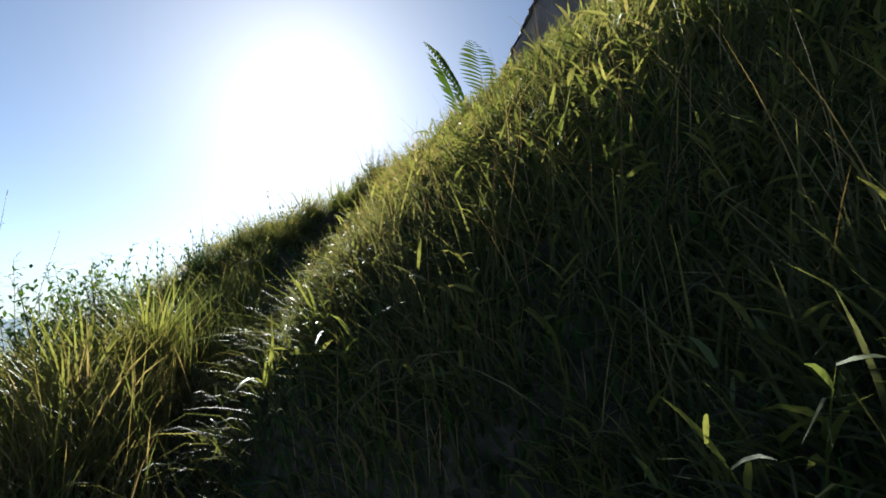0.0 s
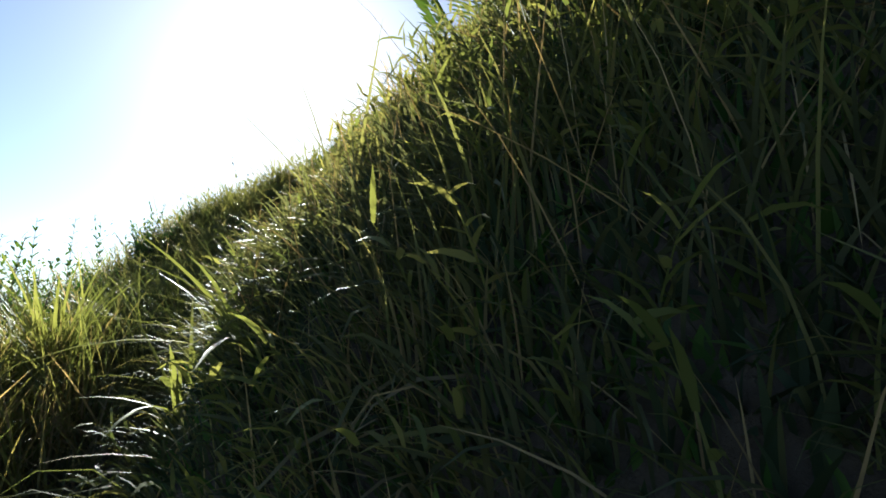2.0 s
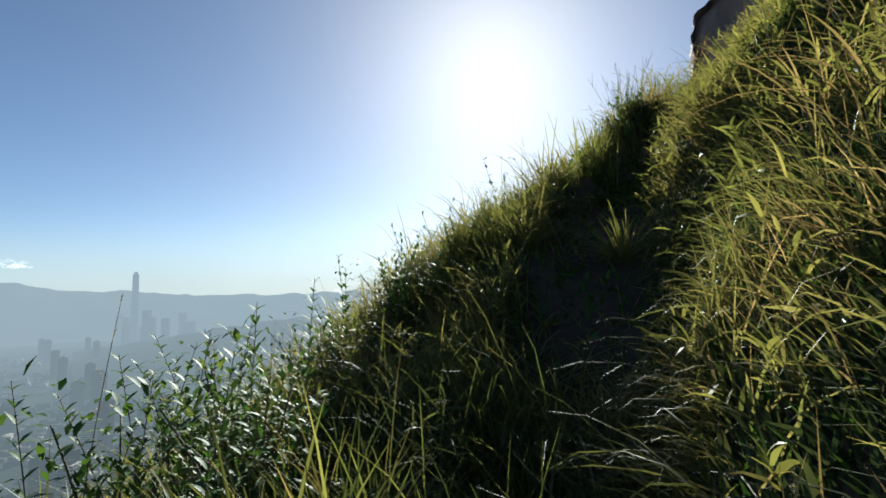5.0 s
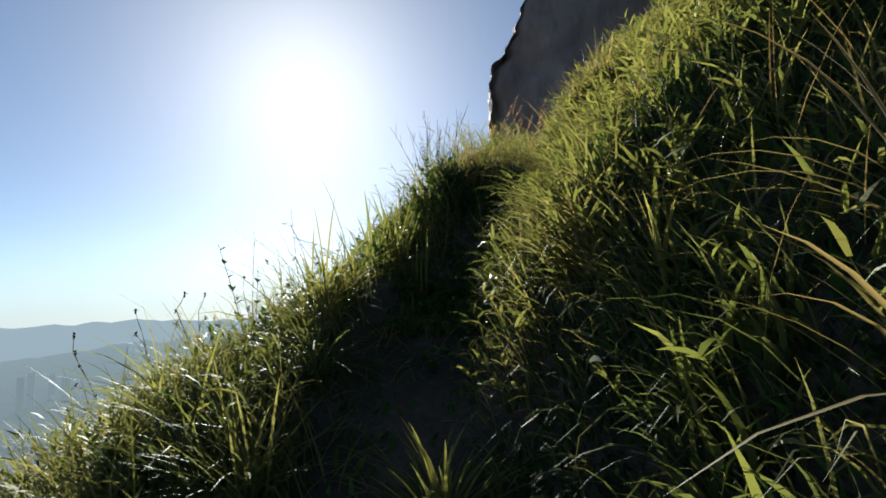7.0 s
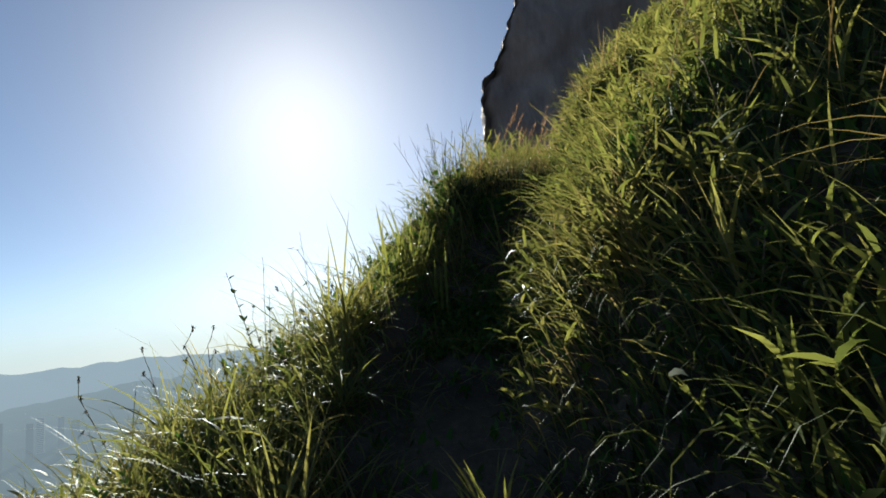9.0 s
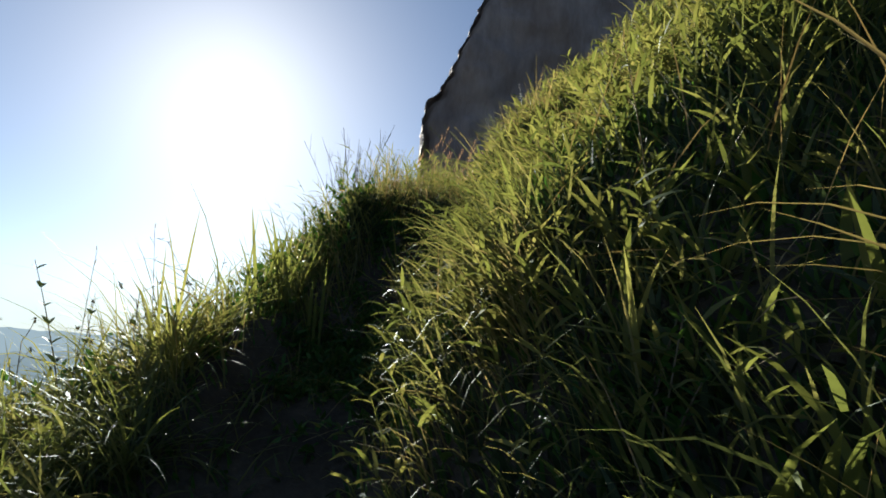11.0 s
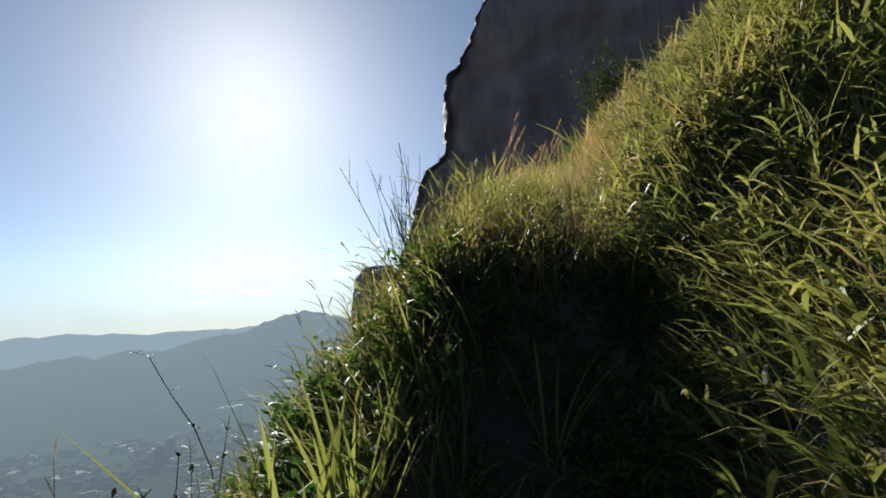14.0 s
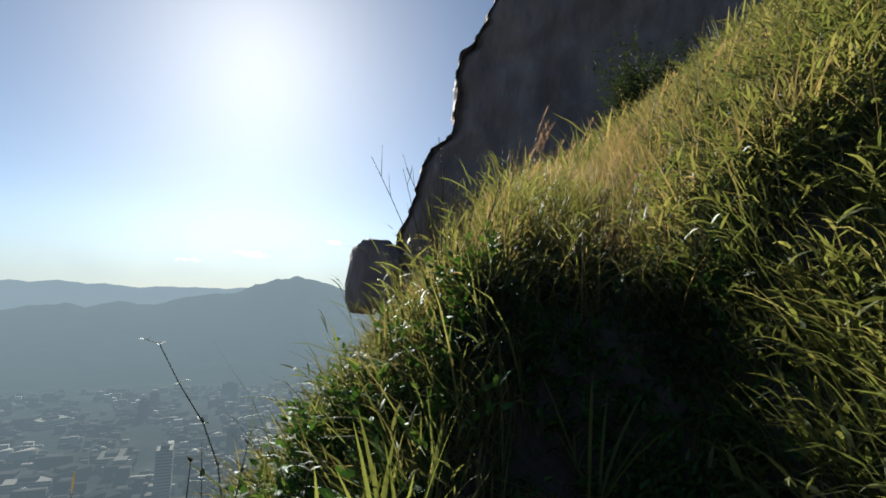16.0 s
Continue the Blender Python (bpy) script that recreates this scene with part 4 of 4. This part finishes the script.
def plume_grass(x, y, height, seed):
    """A flowering grass with a soft reddish plume."""
    r = random.Random(seed)
    root = rooted("plume_grass", x, y, "flowering grass with a soft pinkish feathery plume", "grass", "plume grasses on the crest")
    az = r.uniform(-0.8, 0.8)
    pts = arc(Vector((0, 0, 0)), az, height, r.uniform(0.02, 0.2), 0.45, 9)
    v, f = tube_data(pts, 0.002, 0.001, 4)
    stem = part("stem", v, f, DRY, root)
    pv, pf = [], []
    for k in range(46):
        s = 6.4 + 2.6 * k / 46
        j = min(int(s), 8)
        p = pts[j].lerp(pts[j + 1], s - j)
        lv, lf = leaf_data(p, r.uniform(0, 6.28), r.uniform(0.025, 0.055), 0.003, r.uniform(0.15, 0.6), 0.3, 2)
        o = len(pv)
        pv += lv
        pf += [tuple(o + q for q in face) for face in lf]
    part("plume", pv, pf, PLUME, stem, "pinkish feathery plume")["kind"] = "stuff"


def fern(x, y, size, az, seed, tilt=0.35):
    """One fern frond: a bowed rib with rows of leaflets."""
    r = random.Random(seed)
    root = rooted("fern", x, y, "green feathery fern frond standing above the grass", "fern", "ferns")
    pts = arc(Vector((0, 0, 0)), az, size, tilt, 0.55, 26)
    v, f = tube_data(pts, 0.003, 0.001, 5)
    rib = part("rib", v, f, TWIG, root)
    for i in range(9, 26):
        frac = (i - 9) / 17
        ln = size * 0.17 * math.sin(math.pi * (0.25 + 0.72 * frac)) + 0.012
        for sg in (-1, 1):
            v, f = leaf_data(pts[i], az + sg * 1.35, ln, ln * 0.17, 1.15 + r.uniform(-0.1, 0.1), 0.35, 4)
            part("leaflet", v, f, LEAF, rib)


def small_shrub(x, y, height, seed, mat, label, n=260, wide=0.5):
    """A bush: forked limbs and a loose crown of many small leaves."""
    r = random.Random(seed)
    root = rooted("shrub", x, y, label, "shrub", "shrubs on the slope")
    tips = []
    for i in range(9):
        pts = arc(Vector((0, 0, 0)), r.uniform(0, 6.28), height * r.uniform(0.6, 1.0), r.uniform(0.1, 0.7) * wide * 1.6, 0.2, 6)
        v, f = tube_data(pts, 0.012 * height, 0.003, 5)
        part("limb", v, f, TWIG, root)
        tips += pts[2:]
    cv, cf = [], []
    for k in range(n):
        p = r.choice(tips) + Vector((r.gauss(0, 1), r.gauss(0, 1), r.gauss(0, 1))) * 0.09 * height
        lv, lf = leaf_data(p, r.uniform(0, 6.28), r.uniform(0.05, 0.09) * height, 0.03 * height, r.uniform(0.3, 1.8), 0.4, 2)
        o = len(cv)
        cv += lv
        cf += [tuple(o + q for q in face) for face in lf]
    crown = part("crown", cv, cf, mat, root)
    crown["kind"] = "stuff"


PLUME = leaf_material("grass_plume", [(0.0, (0.30, 0.17, 0.12)), (1.0, (0.46, 0.30, 0.22))], 0.5, 0.7)

bare_shrub()
bramble()
weed("leafy_weed", -2.19, 8.5, "upright weed with paired lance-shaped leaves", 0.48, 7, 0.10, 0.022, LEAF, 3, 0.08, branches=2)
for x, y, top, s, az, tl in [(-3.75, 7.6, 3.30, 1, 2.6, 0.20), (-3.6, 7.75, 3.40, 2, 2.2, 0.12), (-3.9, 7.4, 3.20, 3, 3.0, 0.30), (-3.2, 7.85, 3.58, 4, 2.4, 0.20), (-3.05, 7.95, 3.68, 5, 1.2, 0.15), (-2.95, 7.6, 3.70, 18, 2.0, 0.18), (-3.4, 7.5, 3.42, 19, 2.8, 0.22)]:
    umbel_weed(x, y, top - float(ground(x, y)), s, az, tl)
for tx, ty, n, s in [(-2.34, 7.66, 14, 21), (-2.14, 7.58, 14, 22), (-1.96, 7.46, 8, 34), (-2.56, 7.95, 12, 35), (-2.22, 7.42, 9, 33)]:
    blade_tuft("fresh_blade_tuft", tx, ty, "upright bright green broad-bladed grass tuft at the trail edge", n, (0.35, 0.62), (0.014, 0.024), 0.36, GRASS_FRESH, s, 0.45, "broad tufts")
blade_tuft("shaded_blade_tuft", -1.50, 8.02, "long-bladed dark green tuft in the shaded hollow", 20, (0.35, 0.66), (0.010, 0.016), 1.25, GRASS_FRESH, 23, 0.7)
for tx, ty, n, s in [(-2.40, 3.00, 110, 24), (-2.18, 3.22, 70, 25), (-2.62, 2.76, 80, 26), (-2.80, 3.10, 70, 39)]:
    blade_tuft("bright_tuft", tx, ty, "dense bright green bamboo-like grass tuft on the verge", n, (0.48, 0.86), (0.010, 0.019), 0.62, GRASS_FRESH, s, 1.0, "bright tufts")
for tx, ty, n, s in [(-2.45, 2.42, 80, 131), (-2.72, 2.66, 70, 132), (-2.18, 2.62, 70, 133), (-2.62, 2.28, 60, 134)]:
    blade_tuft("bright_tuft", tx, ty, "dense bright green bamboo-like grass tuft on the verge", n, (0.42, 0.84), (0.009, 0.016), 0.75, GRASS_FRESH, s, 1.3, "bright tufts")
blade_tuft("trail_tuft", -1.72, 5.76, "small bright green grass tuft in the trail", 100, (0.20, 0.46), (0.007, 0.013), 1.15, GRASS_FRESH, 27, 1.0)
blade_tuft("bent_blade_tuft", -0.80, 2.30, "long bright bent grass blades on the near bank", 28, (0.40, 0.70), (0.009, 0.017), 1.1, GRASS_FRESH, 40, 1.3)
blade_tuft("verge_tuft", -2.36, 6.78, "green arching grass tuft beside the trail", 60, (0.28, 0.50), (0.006, 0.011), 0.9, GRASS_FRESH, 42, 1.9, "verge tufts")
blade_tuft("broad_leaf_tuft", -1.28, 6.25, "broad bright green grass blades hanging over the bank", 14, (0.22, 0.40), (0.022, 0.036), 1.0, GRASS_FRESH, 28, 1.0, "broad tufts")
blade_tuft("broad_leaf_tuft", -0.86, 5.95, "broad bright green grass blades hanging over the bank", 12, (0.22, 0.40), (0.020, 0.036), 1.1, GRASS_FRESH, 29, 1.2, "broad tufts")
blade_tuft("verge_tuft", -2.30, 6.30, "green arching grass tuft beside the trail", 70, (0.28, 0.50), (0.006, 0.011), 0.9, GRASS_FRESH, 30, 1.9, "verge tufts")
blade_tuft("verge_tuft", -2.32, 5.70, "green arching grass tuft beside the trail", 60, (0.30, 0.52), (0.006, 0.011), 0.8, GRASS, 31, 1.5, "verge tufts")
for tx, ty, s in [(-1.05, 5.35, 141), (-0.80, 5.75, 142), (-1.15, 6.55, 143), (-0.95, 7.05, 144)]:
    blade_tuft("bank_tuft", tx, ty, "short bright leafy grass tuft drooping from the bank", 34, (0.16, 0.34), (0.010, 0.018), 1.3, GRASS_FRESH, s, 1.5, "bank tufts")
for tx, ty, s in [(-2.80, 7.42, 44), (-2.58, 7.22, 45), (-3.02, 7.30, 46), (-2.45, 6.85, 47)]:
    blade_tuft("arching_tuft", tx, ty, "tall arching dark green grass tuft on the verge", 40, (0.46, 0.80), (0.006, 0.011), 0.65, GRASS_FRESH, s, 1.8, "arching tufts")
for tx, ty, s in [(-0.84, 4.90, 48), (-0.70, 4.62, 49), (-0.60, 5.15, 50)]:
    blade_tuft("arching_bank_tuft", tx, ty, "long pale arching grass blades hanging from the bank", 24, (0.42, 0.72), (0.006, 0.011), 0.9, GRASS_GOLD, s, 1.9, "arching tufts")
for x, y, top, s in [(-2.92, 7.05, 3.72, 101), (-2.68, 7.24, 3.70, 102), (-2.50, 7.30, 3.62, 103), (-2.60, 7.90, 3.92, 104), (-2.85, 8.25, 3.95, 105)]:
    weed("bramble_shoot", x, y, "leafy dark bramble shoot among the verge grass", max(0.25, top - float(ground(x, y))), 7, 0.075, 0.034, LEAF_DARK, s, 0.2, branches=3, group="bramble shoots", category="bramble")
blade_tuft("bent_blade_tuft", -1.15, 2.55, "long bent bright grass blades beside the trail", 16, (0.30, 0.55), (0.010, 0.018), 0.8, GRASS_FRESH, 32, 1.5)
for x, y, top, s in [(-2.97, 3.44, 2.24, 51), (-2.78, 3.55, 2.22, 52), (-3.08, 3.30, 2.14, 53), (-2.85, 3.80, 2.36, 54), (-3.40, 4.20, 2.34, 55), (-3.05, 4.35, 2.46, 56), (-3.02, 3.62, 2.26, 57), (-3.6, 6.6, 2.85, 58), (-3.05, 5.35, 2.84, 59), (-3.22, 5.6, 2.80, 60), (-2.92, 5.95, 2.94, 61), (-2.80, 6.2, 3.00, 62), (-3.35, 5.15, 2.66, 63), (-2.45, 2.10, 1.72, 64), (-2.66, 2.32, 1.74, 65), (-2.30, 1.92, 1.62, 66), (-2.84, 2.52, 1.78, 67)]:
    weed("bushy_weed", x, y, "bushy green weed with many narrow leaves", top - float(ground(x, y)), 15, 0.090, 0.026, LEAF, s, 0.08, branches=5, group="bushy weeds on the verge")
for x, y, h, s in [(-3.55, 5.1, 0.65, 61), (-3.2, 5.5, 0.6, 62), (-3.75, 4.75, 0.6, 63)]:
    small_shrub(x, y, h, s, LEAF, "small leafy green shrub on the verge", 420, 0.6)
for x, y, top, s in [(-3.10, 3.52, 2.02, 67), (-2.86, 3.85, 2.14, 68), (-3.12, 4.05, 2.18, 69)]:
    small_shrub(x, y, max(0.45, top - float(ground(x, y))), s, LEAF, "dense small-leaved green bush behind the grass tuft", 750, 0.45)
tall_stalk(-2.50, 2.36, 2.36 - float(ground(-2.5, 2.36)), 71, 2.2, 0.01)
blade_tuft("bent_blade_tuft", -0.62, 2.55, "long straight grass stems leaning from the bank", 12, (0.45, 0.75), (0.006, 0.010), 1.2, GRASS, 36, 0.5)
tall_stalk(-3.2, 3.4, 1.25, 72, 1.0, 0.04)
tall_stalk(-2.95, 7.1, 0.85, 73, 1.9, 0.10)
tall_stalk(-2.7, 7.3, 0.90, 74, 2.4, 0.12)
tall_stalk(-0.85, 5.85, 0.80, 75, 2.0, 0.05, "pale dry grass stem with a leafy tip", DRY)
for i in range(9):
    plume_grass(-1.5 + 0.17 * i, 9.9 + 0.3 * (i % 4), 0.55 + 0.06 * (i % 3), 80 + i)
for i in range(16):
    plume_grass(-1.35 + 0.075 * i, 10.7 + 0.27 * (i % 5), 0.78 + 0.07 * (i % 4), 120 + i)
for i in range(8):
    plume_grass(-1.0 + 0.22 * i, 12.6 + 0.3 * (i % 3), 0.7 + 0.06 * (i % 3), 90 + i)
fern(-0.26, 5.0, 1.38, 2.6, 5, 0.12)
fern(-0.06, 5.1, 1.46, 2.0, 6, 0.05)
fern(-0.14, 4.9, 1.30, 3.0, 8, 0.22)
fern(0.02, 5.0, 1.25, 0.6, 17, 0.25)
weed("leafy_sprig", 0.36, 1.80, "pale green leafy sprig on the bank", 0.50, 7, 0.066, 0.022, LEAF, 9, 0.06, branches=1, group="leafy sprigs")
weed("leafy_sprig", 0.56, 1.84, "pale green leafy sprig on the bank", 0.46, 6, 0.070, 0.022, LEAF, 16, 0.10, group="leafy sprigs")
weed("broad_leaf_weed", -0.90, 3.2, "yellowish broad-leaved weed on the bank", 0.32, 5, 0.10, 0.030, GRASS_FRESH, 10, 0.2, branches=2, group="broad-leaved weeds")
weed("broad_leaf_weed", -0.80, 7.8, "yellowish broad-leaved weed on the bank", 0.30, 5, 0.10, 0.034, GRASS_FRESH, 12, 0.2, branches=2, group="broad-leaved weeds")
weed("broad_leaf_weed", -1.20, 6.22, "yellowish broad-leaved weed on the bank", 0.28, 4, 0.12, 0.040, GRASS_FRESH, 13, 0.2, branches=1, group="broad-leaved weeds")
weed("low_herb", -1.42, 5.85, "low dense green herb at the foot of the bank", 0.18, 6, 0.045, 0.014, LEAF, 14, 0.2, branches=9)
weed("low_herb", -1.02, 5.62, "leafy green herb on the bank", 0.32, 7, 0.06, 0.022, LEAF, 15, 0.2, branches=4)
small_shrub(1.75, 16.3, 1.7, 64, LEAF_DARK, "dull dark shrub on the slope against the cliff", 1700, 0.4)
small_shrub(3.0, 17.0, 1.3, 65, LEAF_DARK, "dull dark shrub on the slope against the cliff", 1300, 0.5)
